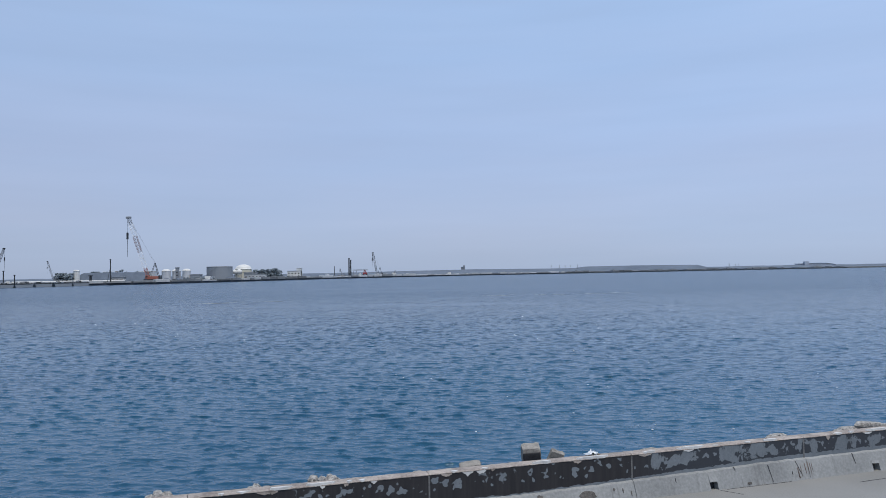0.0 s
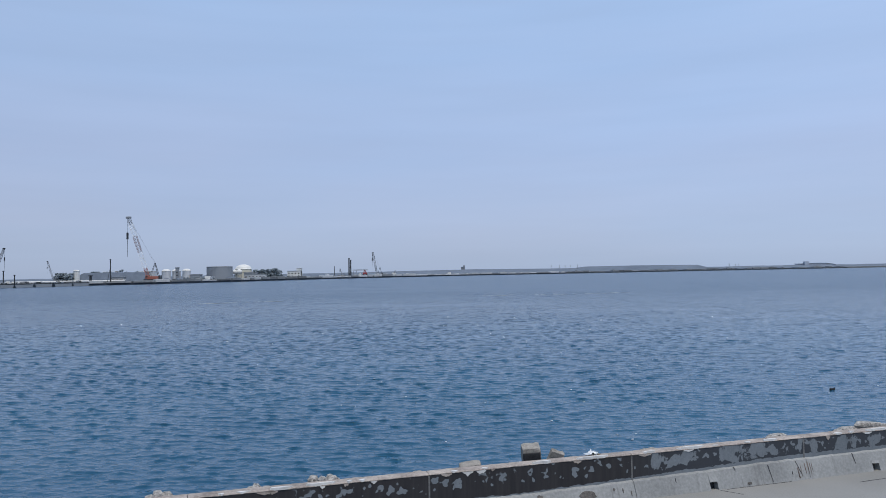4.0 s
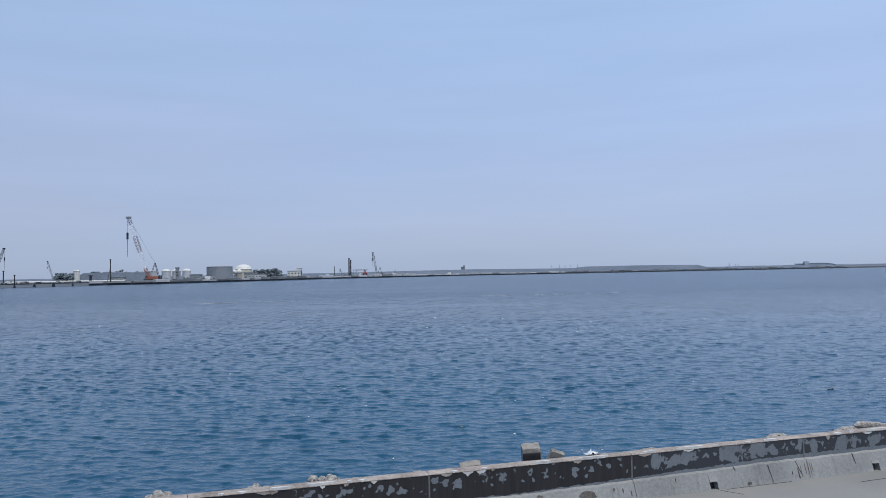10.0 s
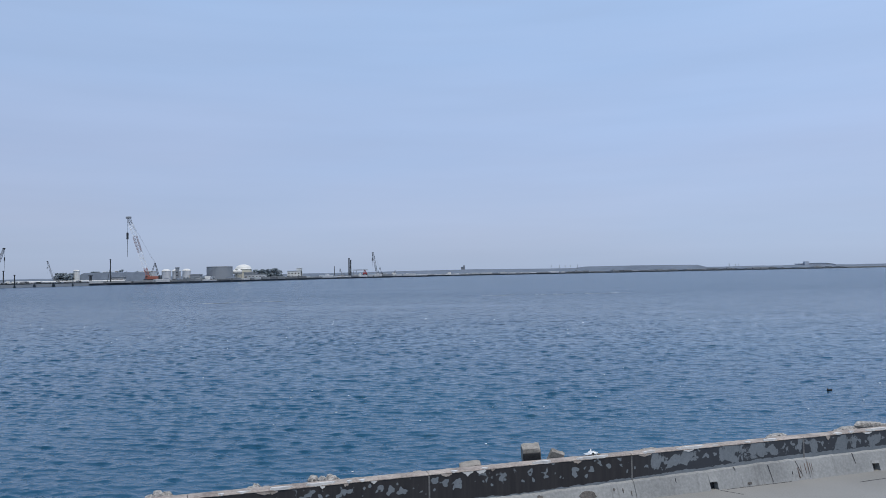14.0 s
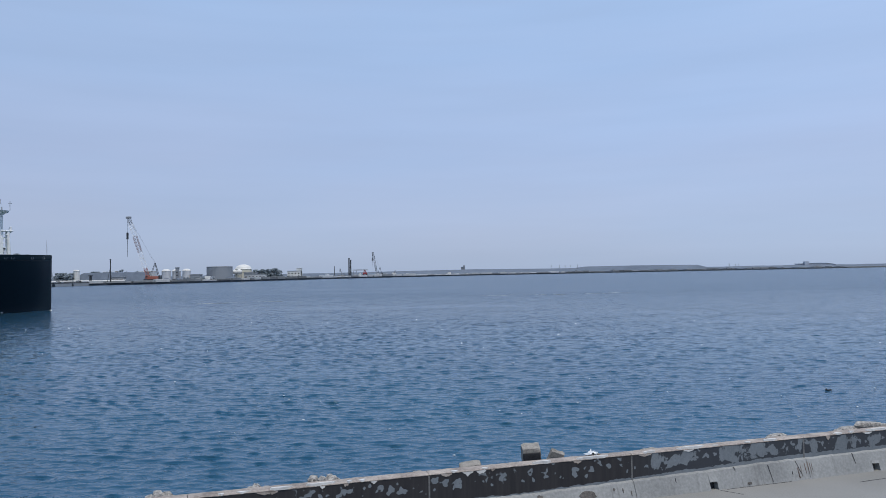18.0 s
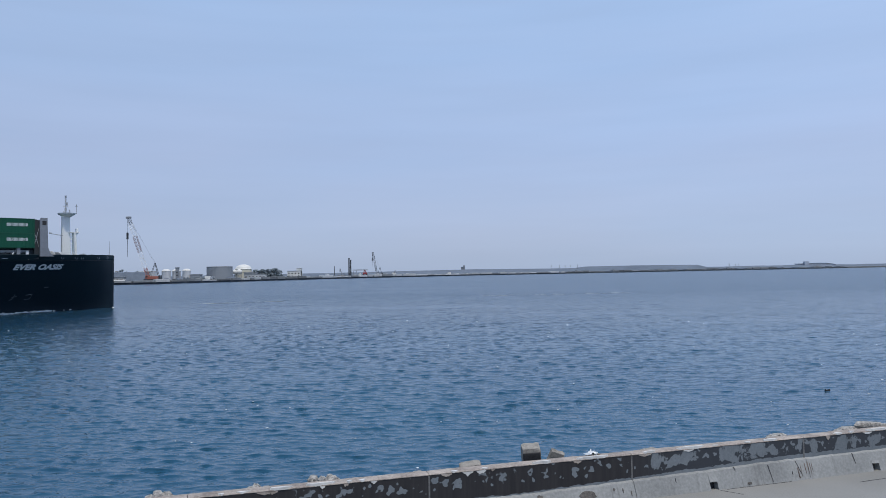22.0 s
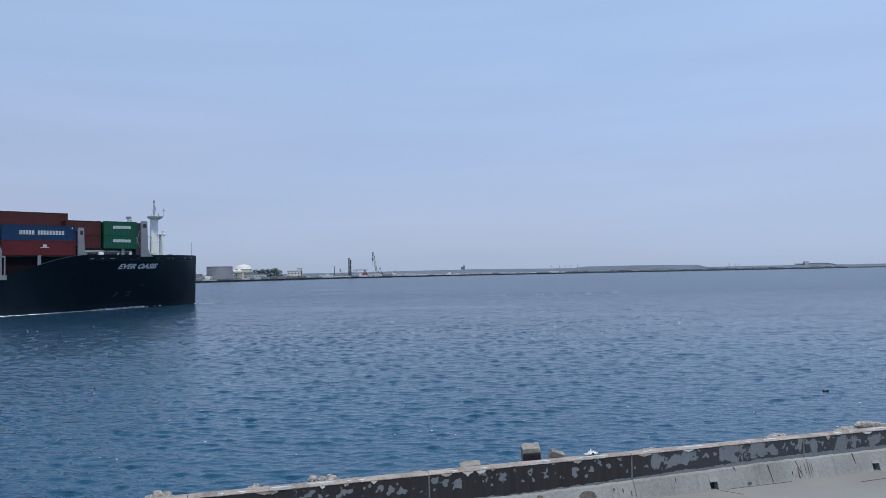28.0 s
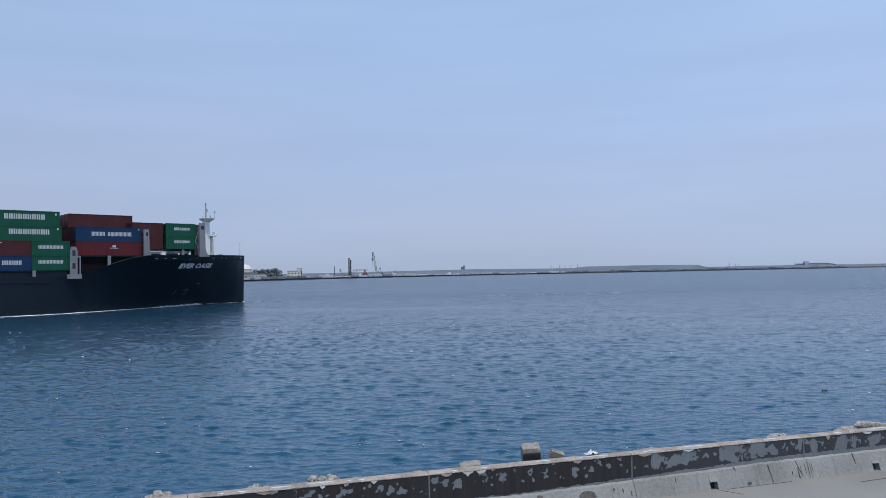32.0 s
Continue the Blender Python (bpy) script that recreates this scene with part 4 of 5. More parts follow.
            z = 7.95 + v.co.y * 0.76 + 0.012 * x
            v.co = Vector((s, side * (hull_side(s, z) + 0.05), z))
        part("name_lettering", bm, M_MARK, SHIP, "slanted white letters EVER OASIS")
    # draught and thruster marks low on the bow
    for pts in (((-20.9, 2.5), (-20.3, 2.75), (-20.0, 3.5)), ((-20.6, 3.0), (-19.6, 3.2)), ((-18.2, 2.55), (-17.2, 2.6), (-16.8, 3.4)), ((-18.0, 3.3), (-16.8, 3.45)), ((-14.8, 4.6), (-13.9, 4.7))):
        bm = bmesh.new()
        for (a, za), (b, zb) in zip(pts, pts[1:]):
            tube(bm, (a, -hull_side(a, za) - 0.03, za), (b, -hull_side(b, zb) - 0.03, zb), 0.06, seg=5)
        part("hull_marking", bm, M_FAINT, SHIP, "small pale painted hull mark")
    for s, z, w in ((-27.0, 9.75, 0.8), (-24.9, 9.8, 0.5), (-23.2, 9.85, 0.9)):
        bm = bmesh.new()
        y = -hull_side(s, z) - 0.02
        box(bm, s, s + w, y - 0.03, y + 0.2, z, z + 0.13)
        part("hull_marking", bm, M_PALE, SHIP)
    # foremast on the forecastle
    mast = part("foremast", tapered((-8.9, 0.0), 8.9, 18.75, 0.82, 0.70), M_WHITE, SHIP, "white steel signal mast with a flared crosstree platform")
    mast.location = (-0.15, 0.0, 0.3)
    for y in (-0.75, 0.75):
        bm = bmesh.new()
        tube(bm, (-7.15, y, 8.9), (-7.35, y * 0.8, 15.2), 0.34, 0.26)
        part("mast_leg", bm, M_WHITE, mast)
    bm = bmesh.new()
    for k in range(6):
        tube(bm, (-7.2, -0.75, 10.2 + k * 0.85), (-8.6, -0.5, 10.6 + k * 0.85), 0.05, seg=5)
    part("ladder_brace", bm, M_WHITE, mast)
    # flared platform under the masthead
    bm = bmesh.new()
    rings = [[bm.verts.new((-8.7 + 1.65 * k * math.cos(q * math.pi / 8), 2.15 * k * math.sin(q * math.pi / 8), z)) for q in range(16)] for z, k in ((18.4, 0.42), (18.93, 0.93), (19.15, 1.0), (19.15, 0.9))]
    bm.faces.new(rings[0][::-1])
    bm.faces.new(rings[-1])
    for r, t in zip(rings, rings[1:]):
        for q in range(16):
            bm.faces.new((r[q], r[(q + 1) % 16], t[(q + 1) % 16], t[q]))
    bmesh.ops.recalc_face_normals(bm, faces=bm.faces)
    part("platform", bm, M_WHITE, mast)
    for y in (-2.0, 2.0):
        bm = bmesh.new()
        tube(bm, (-8.7, y, 19.1), (-8.7, y, 19.75), 0.16, 0.12)
        part("side_lamp", bm, M_PALE, mast)
    # lower working platform with an outrigger arm
    bm = bmesh.new()
    box(bm, -8.6, -6.5, -0.9, 0.9, 15.2, 15.36, 0.03)
    box(bm, -7.0, -6.7, -0.7, 0.7, 15.36, 16.1, 0.05)
    tube(bm, (-6.7, -0.5, 15.2), (-8.2, -0.3, 13.8), 0.09)
    part("radar_platform", bm, M_WHITE, mast)
    bm = bmesh.new()
    tube(bm, (-9.5, -0.4, 14.6), (-11.9, -1.0, 14.95), 0.09, 0.06)
    box(bm, -12.1, -11.7, -1.2, -0.8, 14.85, 15.15, 0.03)
    part("outrigger", bm, M_PALE, mast)
    for name, bits, m in (("topmast", (((-8.9, 0, 19.1), (-8.9, 0, 22.3), 0.15), ((-8.9, -0.45, 21.2), (-8.9, 0.45, 21.2), 0.06), ((-9.3, 0, 20.5), (-8.4, 0, 20.5), 0.07)), M_PALE), ("whip_aerial", (((-7.1, -0.8, 19.1), (-7.1, -0.8, 21.0), 0.06), ((-7.4, -0.8, 20.6), (-6.8, -0.8, 20.6), 0.06)), M_PALE), ("masthead_lamp", (((-8.9, 0, 22.2), (-8.9, 0, 22.75), 0.17),), M_TANKGREY), ("range_lamp", (((-8.6, 0, 20.7), (-8.65, 0, 21.4), 0.17),), M_PALE), ("anchor_lamp", (((-8.9, 0, 19.6), (-8.9, 0, 20.2), 0.2),), M_TANKGREY)):
        bm = bmesh.new()
        for p, q, r in bits:
            tube(bm, p, q, r)
        part(name, bm, m, mast)
    bm = bmesh.new()
    tube(bm, (-0.7, 0, 9.9), (-0.7, 0, 14.0), 0.07, 0.035)
    part("jackstaff", bm, M_PALE, SHIP)
    # winches, bitts and vents on the forecastle
    for x, y, w, h, m in ((-10.6, -3.4, 1.3, 1.6, M_WHITE), (-12.2, -5.2, 1.6, 1.5, M_PALE), (-10.5, 3.2, 1.4, 1.6, M_WHITE), (-6.2, -1.2, 1.0, 1.35, M_PALE), (-14.0, -8.6, 1.3, 1.6, M_WHITE), (-4.2, 0.4, 1.4, 1.25, M_PALE)):
        bm = bmesh.new()
        box(bm, x - w / 2, x + w / 2, y - w * 0.4, y + w * 0.4, 9.7, 9.7 + h * 0.55, 0.05)
        tube(bm, (x, y - w * 0.6, 9.7 + h * 0.62), (x, y + w * 0.6, 9.7 + h * 0.62), h * 0.42, seg=12)
        for e in (-0.6, 0.6):
            tube(bm, (x, y + w * e, 9.7 + h * 0.62), (x, y + w * (e + 0.06), 9.7 + h * 0.62), h * 0.55, seg=12)
        part("mooring_winch", bm, m, SHIP, "pale painted mooring winch on the foredeck")
    # lashing bridges: a tall tapering upright with a flared foot at the ship's side
    for s0, s1, y, z0, z1, flare in ((-17.0, -15.7, -14.6, 10.3, 17.25, 1.0), (-28.8, -27.7, -16.2, 10.2, 15.55, 0.5)):
        tower = part("lashing_bridge", profile_slab([(s0, z0), (s1 + flare, z0), (s1 + flare * 0.35, z0 + 0.55), (s1, z0 + 1.6), (s1 - 0.12, z1), (s0 + 0.15, z1), (s0, z1 - 0.6)], y - 0.35, y + 0.35), M_BRIDGE, SHIP, "pale grey steel lashing bridge upright")
        # dark plate in place of a shaded square hole
        bm = bmesh.new()
        box(bm, s0 + 0.35, s1 - 0.3, y - 0.38, y - 0.33, z1 - 1.3, z1 - 0.55)
        part("opening_plate", bm, M_HOLE, tower, "dark plate painting the shade of a square opening")
        bm = bmesh.new()
        box(bm, s0 + 0.1, s1 - 0.2, y + 0.35, -y - 0.35, z1 - 3.2, z1 - 3.0)
        box(bm, s0 + 0.1, s1 - 0.2, y + 0.35, -y - 0.35, z1 - 0.5, z1 - 0.35)
        part("cross_walk", bm, M_BRIDGE, tower)
        part("lashing_bridge", profile_slab([(s0, z0), (s1 + flare, z0), (s1, z0 + 1.6), (s1 - 0.12, z1), (s0, z1)], -y - 0.35, -y + 0.35), M_BRIDGE, SHIP)
    tower = part("lashing_bridge", profile_slab([(-42.5, 6.2), (-41.3, 6.2), (-41.3, 11.2), (-41.6, 11.95), (-42.3, 11.95), (-42.5, 11.2)], -18.9, -18.4), M_BRIDGE, SHIP, "pale grey steel lashing bridge upright")
    bm = bmesh.new()
    box(bm, -41.3, -40.75, -18.85, -18.5, 10.0, 10.3)
    box(bm, -40.95, -40.75, -18.85, -18.5, 6.2, 10.0)
    box(bm, -43.0, -40.6, -18.95, -18.3, 6.2, 7.0)
    part("bracket", bm, M_BRIDGE, tower)
    # dark plates in place of shaded slots
    for z in (8.0, 10.3):
        bm = bmesh.new()
        box(bm, -42.15, -41.65, -18.93, -18.88, z, z + 1.0)
        part("opening_plate", bm, M_HOLE, tower, "dark plate painting the shade of a slot")
    for s, y, z0, z1 in ((-48.4, -18.3, 5.6, 7.72), (-35.3, -15.9, 8.4, 10.42), (-20.6, -14.4, 9.6, 11.82), (-54.4, -18.3, 5.6, 7.72)):
        bm = bmesh.new()
        box(bm, s, s + 0.55, y - 0.25, y + 0.25, z0, z1, 0.03)
        part("stanchion", bm, M_BRIDGE, SHIP, "short pale support post under the boxes")
    # dark steel frame standing between the foremost boxes and their lashing bridge
    frame_ob = part("end_frame", profile_slab([(-17.82, 9.8), (-16.95, 9.8), (-16.95, 16.9), (-17.82, 16.9)], -14.1, -13.9), M_DARKSTEEL, SHIP, "dark steel end frame before the foremost boxes")
    for k in range(1, 12):
        y = -14.1 + 2.5 * k
        bm = bmesh.new()
        box(bm, -17.6, -17.32, y - 0.28, y + 0.28, 9.8, 16.9)
        part("guide_post", bm, M_DARKSTEEL, frame_ob)
    for z in (9.9, 11.6, 13.1, 14.5, 15.9, 16.7):
        bm = bmesh.new()
        box(bm, -17.58, -17.2, -13.6, 13.6, z, z + 0.3)
        part("guide_beam", bm, M_DARKSTEEL, frame_ob)
    # pipes and fittings along the foredeck beside the hatch
    bm = bmesh.new()
    tube(bm, (-28.0, -14.6, 11.2), (-19.0, -13.9, 11.25), 0.14)
    part("deck_pipe", bm, M_PALE, SHIP)
    rng = random.Random(5)
    for k in range(12):
        bm = bmesh.new()
        s = -27.5 + 9.6 * rng.random()
        w, h = rng.uniform(0.2, 1.0), rng.uniform(0.5, 1.7)
        box(bm, s, s + w, -15.0 + 0.9 * rng.random(), -14.0, 9.7, 9.7 + h, 0.04)
        if rng.random() < 0.5:
            tube(bm, (s + w / 2, -14.6, 9.7 + h), (s + w / 2 + rng.uniform(-0.4, 0.4), -14.6, 10.4 + h), 0.07)
        part("deck_fitting", bm, rng.choice((M_PALE, M_WHITE, M_DARKSTEEL, M_COAMING, M_DARKSTEEL)), SHIP)
    for z in (10.95, 11.4):
        bm = bmesh.new()
        tube(bm, (-28.2, -14.9, z), (-18.4, -13.9, z), 0.05, seg=6)
        part("deck_rail", bm, M_PALE, SHIP, "pale deck railing")
    # twist-lock rods crossing the box ends
    for s, y, z in ((-17.3, -13.9, 11.9), (-28.9, -15.2, 10.5), (-42.2, -17.6, 7.9)):
        bm = bmesh.new()
        tube(bm, (s, y, z), (s, y + 2.1, z + 4.6), 0.035, seg=5)
        tube(bm, (s, y + 2.1, z), (s, y, z + 4.6), 0.035, seg=5)
        part("lashing_rod", bm, M_PALE, SHIP)
    for a, b in (((-17.76, 12.4), (-17.02, 15.4)), ((-17.02, 12.0), (-17.76, 14.6))):
        bm = bmesh.new()
        tube(bm, (a[0], -14.14, a[1]), (b[0], -14.14, b[1]), 0.045, seg=5)
        part("lashing_rod", bm, M_PALE, SHIP)
    # foam along the waterline
    for side in (-1, 1):
        bm = bmesh.new()
        prev = None
        for k in range(560):
            s = 0.1 - k * 0.14
            push = math.exp(-((s + 18) / 6.0) ** 2)
            n1, n2 = noise.noise(Vector((s * 0.33, 2, side))), noise.noise(Vector((s * 1.5, 7, side)))
            wd = max(0.05, 0.22 + 0.15 * n1 + push * (0.6 + 1.3 * n1 + 0.8 * n2) + (0.08 if s > -0.6 else 0))
            hh = max(0.04, 0.075 + 0.06 * n1 + 0.06 * n2 + push * (0.16 + 0.45 * n1 + 0.35 * n2))
            y = half_water(s)
            cur = [bm.verts.new((s, side * (y - 0.1), hh)), bm.verts.new((s, side * (y + wd * 0.35), hh * 0.9)), bm.verts.new((s, side * (y + wd), -0.03))]
            gap = -5.5 < s < -0.35 or (-14 < s < -0.5 and n1 + 0.45 * n2 < 0.16)
            if prev and not gap:
                bm.faces.new((prev[0], cur[0], cur[1], prev[1]))
                bm.faces.new((prev[1], cur[1], cur[2], prev[2]))
            prev = cur
        part("bow_foam", bm, M_FOAM, SHIP, "white broken foam along the waterline", True)
        bm = bmesh.new()
        rng = random.Random(40 + side)
        for k in range(80):
            s = rng.gauss(-17.5, 3.4)
            r = rng.uniform(0.05, 0.13) if k % 5 else rng.uniform(0.15, 0.32)
            made = bmesh.ops.create_icosphere(bm, subdivisions=1, radius=r)["verts"]
            o = Vector((s, side * (half_water(s) + abs(rng.gauss(0.3, 0.7))), rng.uniform(0.0, 0.18)))
            st = rng.uniform(1.0, 2.6)
            for v in made:
                v.co = Vector((v.co.x * st, v.co.y, v.co.z * 0.6)) + o
        tagged(part("foam_spray", bm, M_FOAM, SHIP, "flying drops of white foam", True), "flying drops of white foam", kind="stuff")


def tapered(at, z0, z1, r0, r1):
    bm = bmesh.new()
    lo = [bm.verts.new((at[0] + sx * r0, at[1] + sy * r0 * 0.8, z0)) for sx, sy in ((1, 1), (-1, 1), (-1, -1), (1, -1))]
    hi = [bm.verts.new((at[0] + sx * r1, at[1] + sy * r1 * 0.8, z1)) for sx, sy in ((1, 1), (-1, 1), (-1, -1), (1, -1))]
    bm.faces.new(lo[::-1])
    bm.faces.new(hi)
    for k in range(4):
        bm.faces.new((lo[k], lo[(k + 1) % 4], hi[(k + 1) % 4], hi[k]))
    bmesh.ops.recalc_face_normals(bm, faces=bm.faces)
    bmesh.ops.bevel(bm, geom=bm.edges[:], offset=0.12, segments=2, affect="EDGES")
    return bm


def profile_slab(pts, y0, y1):
    bm = bmesh.new()
    a = [bm.verts.new((x, y0, z)) for x, z in pts]
    b = [bm.verts.new((x, y1, z)) for x, z in pts]
    bm.faces.new(a)
    bm.faces.new(b[::-1])
    for k in range(len(pts)):
        bm.faces.new((a[k], b[k], b[(k + 1) % len(pts)], a[(k + 1) % len(pts)]))
    bmesh.ops.recalc_face_normals(bm, faces=bm.faces)
    return bm


fit_out_ship()


# ---- a float drifting on the water ----
def build_float():
    root = tagged(empty("drifting_float", Matrix()), "black plastic float drifting low in the water", "float")
    bm = bmesh.new()
    rows = []
    for k in range(13):
        u = -1 + k / 6
        x, w, top = 0.18 * u, 0.10 * math.sqrt(max(0.04, 1 - u * u)), 0.060 + 0.022 * u * u
        rows.append([bm.verts.new((x, w * math.cos(q * math.pi / 5), -0.05 + (top + 0.05) * (0.5 + 0.5 * math.sin(q * math.pi / 5)))) for q in range(10)])
    for r, t in zip(rows, rows[1:]):
        for q in range(10):
            bm.faces.new((r[q], r[(q + 1) % 10], t[(q + 1) % 10], t[q]))
    bm.faces.new(rows[0])
    bm.faces.new(rows[-1])
    bmesh.ops.recalc_face_normals(bm, faces=bm.faces)
    part("body", bm, M_FLOAT, root, smooth=True)
    for x, top in ((-0.13, 0.105),):
        bm = bmesh.new()
        tube(bm, (x, 0, 0.06), (x * 1.12, 0, top), 0.03, 0.022)
        part("lug", bm, M_FLOAT, root)
    return root


FLOAT = build_float()


# ---- the far shore ----
LAND_Z = 2.3
HALL_X = 740.0


def ridge(name, line, reach, material, label):
    """A long low bank: crest points (x, y, z) with a sloping face towards the water."""
    bm = bmesh.new()
    rows = []
    pts = []
    for (x0, y0, z0), (x1, y1, z1) in zip(line, line[1:]):
        n = max(1, int(math.hypot(x1 - x0, y1 - y0) / 12)) if abs(x0) < 900 else 4
        pts += [(x0 + (x1 - x0) * k / n, y0 + (y1 - y0) * k / n, z0 + (z1 - z0) * k / n) for k in range(n)]
    pts.append(line[-1])
    for x, y, z in pts:
        e = 0.5 * noise.noise(Vector((x * 0.05, y * 0.05, 0))) + 0.3 * noise.noise(Vector((x * 0.2, y * 0.2, 4)))
        rows.append([bm.verts.new(p) for p in ((x + reach * 0.35, y - reach, -1.0), (x + reach * 0.1, y - reach * 0.35, z * 0.62 + e * 0.5), (x, y, z + e), (x - 5, y + 18, z + e), (x - 8, y + 40, -1.0))])
    for r, s in zip(rows, rows[1:]):
        for k in range(4):
            bm.faces.new((r[k], s[k], s[k + 1], r[k + 1]))
    bmesh.ops.recalc_face_normals(bm, faces=bm.faces)
    ob = new(name, mesh_from(bm, name))
    ob.data.materials.append(material)
    return tagged(ob, label, "bank", kind="structure")


FRONT = [(-1500, -250), (-600, 190), (-314, 503), (-279, 552), (-227, 592), (-183, 685), (-135, 794), (-60, 889), (51, 985), (179, 1034), (272, 1072), (372, 1120), (481, 1172), (599, 1222), (727, 1274), (1000, 1370), (2000, 1600), (4200, 2000)]


def build_shore():
    bm = bmesh.new()
    back = [(x - 200, y + 330) for x, y in FRONT]
    rows = [(bm.verts.new((x, y + 2, -1)), bm.verts.new((x, y + 2, LAND_Z)), bm.verts.new((bx, by, LAND_Z + 0.4)), bm.verts.new((bx, by, -1))) for (x, y), (bx, by) in zip(FRONT, back)]
    for r, s in zip(rows, rows[1:]):
        for k in range(3):
            bm.faces.new((r[k], s[k], s[k + 1], r[k + 1]))
    bmesh.ops.recalc_face_normals(bm, faces=bm.faces)
    land = new("ground", mesh_from(bm, "ground"))
    land.data.materials.append(M_LAND)
    tagged(land, "low reclaimed ground of a harbour across the water", "ground", kind="structure")
    ridge("far_bank", [(-1400, 300, 5.0), (-760, 660, 5.4), (-420, 800, 5.6), (-150, 950, 6.8), (-60, 1050, 7.6), (40, 1160, 8.8), (110, 1200, 8.6), (235, 1245, 8.0), (258, 1250, 10.6), (350, 1250, 11.0), (448, 1252, 10.4), (462, 1256, 5.8), (600, 1330, 6.8), (760, 1480, 6.6), (1200, 1650, 7.0), (3200, 2300, 8.0)], 70, M_BANKHAZE, "rock bank behind the harbour works, blued with painted haze")
    # caissons and work barges along the water's edge
    rng = random.Random(11)
    root = tagged(empty("quay_wall", Matrix()), "row of pale concrete caissons with dark wet feet", "quay wall", kind="structure")
    for (x0, y0), (x1, y1) in zip(FRONT[1:14], FRONT[2:15]):
        d = math.hypot(x1 - x0, y1 - y0)
        yaw = math.degrees(math.atan2(y1 - y0, x1 - x0))
        a = 0.0
        while a < d - 3:
            w = min(rng.uniform(9, 22), d - a)
            h = rng.uniform(2.0, 4.2) if x0 > -300 else rng.uniform(1.9, 2.5)
            m = pose(x0 + (x1 - x0) * a / d, y0 + (y1 - y0) * a / d, 0, 0, 0, yaw)
            bm = bmesh.new()
            box(bm, 0.1, w - rng.uniform(0.5, 3.0), -0.6 - rng.uniform(0, 1.2), 7, 1.5, h, 0.12)
            if rng.random() < 0.35:
                k = rng.uniform(0.1, 0.5) * w
                box(bm, k, k + rng.uniform(1.5, 4), 0.5, 4, h, h + rng.uniform(0.5, 1.6), 0.05)
            # further along, low-contrast concrete and ground-coloured feet paint in the haze
            part("caisson", bm, rng.choice((M_CAISSON, M_LAND, M_CAISSON2, M_CAISSON) if x0 < -180 else (M_CAISSON, M_CAISSON2, M_CAISSON2, M_TANKPALE) if x0 < 170 else (M_CAISSON, M_LAND, M_CAISSON, M_BANKHAZE)), root).matrix_basis = m
            bm = bmesh.new()
            box(bm, 0.0, w, -0.2, 7, -1.5, 1.5)
            part("wet_foot", bm, M_WETFOOT if x0 < 170 else M_LAND, root).matrix_basis = m
            a += w


build_shore()


def barge(m, length, rng):
    """A moored work barge: raked ends, dark deck edge, gear on deck."""
    c = tagged(empty("work_barge", m), "pale grey steel work barge moored along the far quay", "barge", "barges on the far shore")
    part("hull", profile_slab([(0.9, -0.6), (length - 0.9, -0.6), (length - 0.25, 0.7), (length, 1.9), (length - 0.1, 2.1), (0.1, 2.1), (0, 1.9), (0.25, 0.7)], -6.5, -0.9), M_TANKGREY, c, "pale grey raked barge hull")
    part("deck_edge", profile_slab([(0.0, 2.11), (length, 2.11), (length, 2.7), (0.0, 2.7)], -6.55, -0.85), M_DARKSTEEL, c, "dark rubbed deck edge")
    for k in range(7):
        x, w = rng.uniform(0.8, length - 3.5), rng.uniform(0.8, 2.6)
        bm = bmesh.new()
        box(bm, x, x + w, -4.5, -2.5, 2.7, 2.8 + rng.uniform(0.4, 1.3), 0.05)
        part("deck_gear", bm, rng.choice((M_DARKSTEEL, M_PALE, M_CAISSON)), c)
    for x in (length - 0.9, 0.9):
        bm = bmesh.new()
        tube(bm, (x, -6.0, 2.7), (x, -6.0, 3.3), 0.22, seg=8)
        part("bollard", bm, M_DARKSTEEL, c)


rng_barge = random.Random(6)
for k in range(5):
    barge(pose(-314 + 35 * (k - 0.5) / 4.4, 503 + 49 * (k - 0.5) / 4.4, 0, 0, 0, 54.46), rng_barge.uniform(11.6, 13.0), rng_barge)


def grove(x, y, w, d, h, n, seed, label, lump=1.5):
    """A clump of trees: trunks under many leafy lumps."""
    rng = random.Random(seed)
    root = tagged(empty("tree_grove", pose(x, y, LAND_Z)), label, "trees")
    bm = bmesh.new()
    for k in range(max(4, n // 14)):
        tx, ty = rng.uniform(-w / 2, w / 2) * 0.9, rng.uniform(-d / 2, d / 2) * 0.8
        tube(bm, (tx, ty, -0.3), (tx + rng.uniform(-.5, .5), ty, h * 0.6), 0.22, 0.1, seg=5)
    part("trunk", bm, M_DARKROCK, root)
    bm = bmesh.new()
    for k in range(n):
        u = rng.uniform(-0.5, 0.5)
        ridge_h = h * (0.72 + 0.25 * noise.noise(Vector((u * w * 0.16, seed, 0))) + 0.12 * noise.noise(Vector((u * w * 0.5, seed, 3))))
        edge = max(0.3, min(1.0, (0.5 - abs(u)) * w / 2.2 + 0.5))
        zz = ridge_h * edge * rng.random() ** 0.55
        r = lump * rng.uniform(0.5, 1.15)
        made = bmesh.ops.create_icosphere(bm, subdivisions=1, radius=r)["verts"]
        o = Vector((u * w, rng.uniform(-d / 2, d / 2), max(r * 0.5, zz)))
        for v in made:
            v.co = Vector((v.co.x * rng.uniform(0.8, 1.25), v.co.y, v.co.z * rng.uniform(0.65, 1.0))) + o
    part("crown", bm, M_LEAFHAZE, root)
    return root


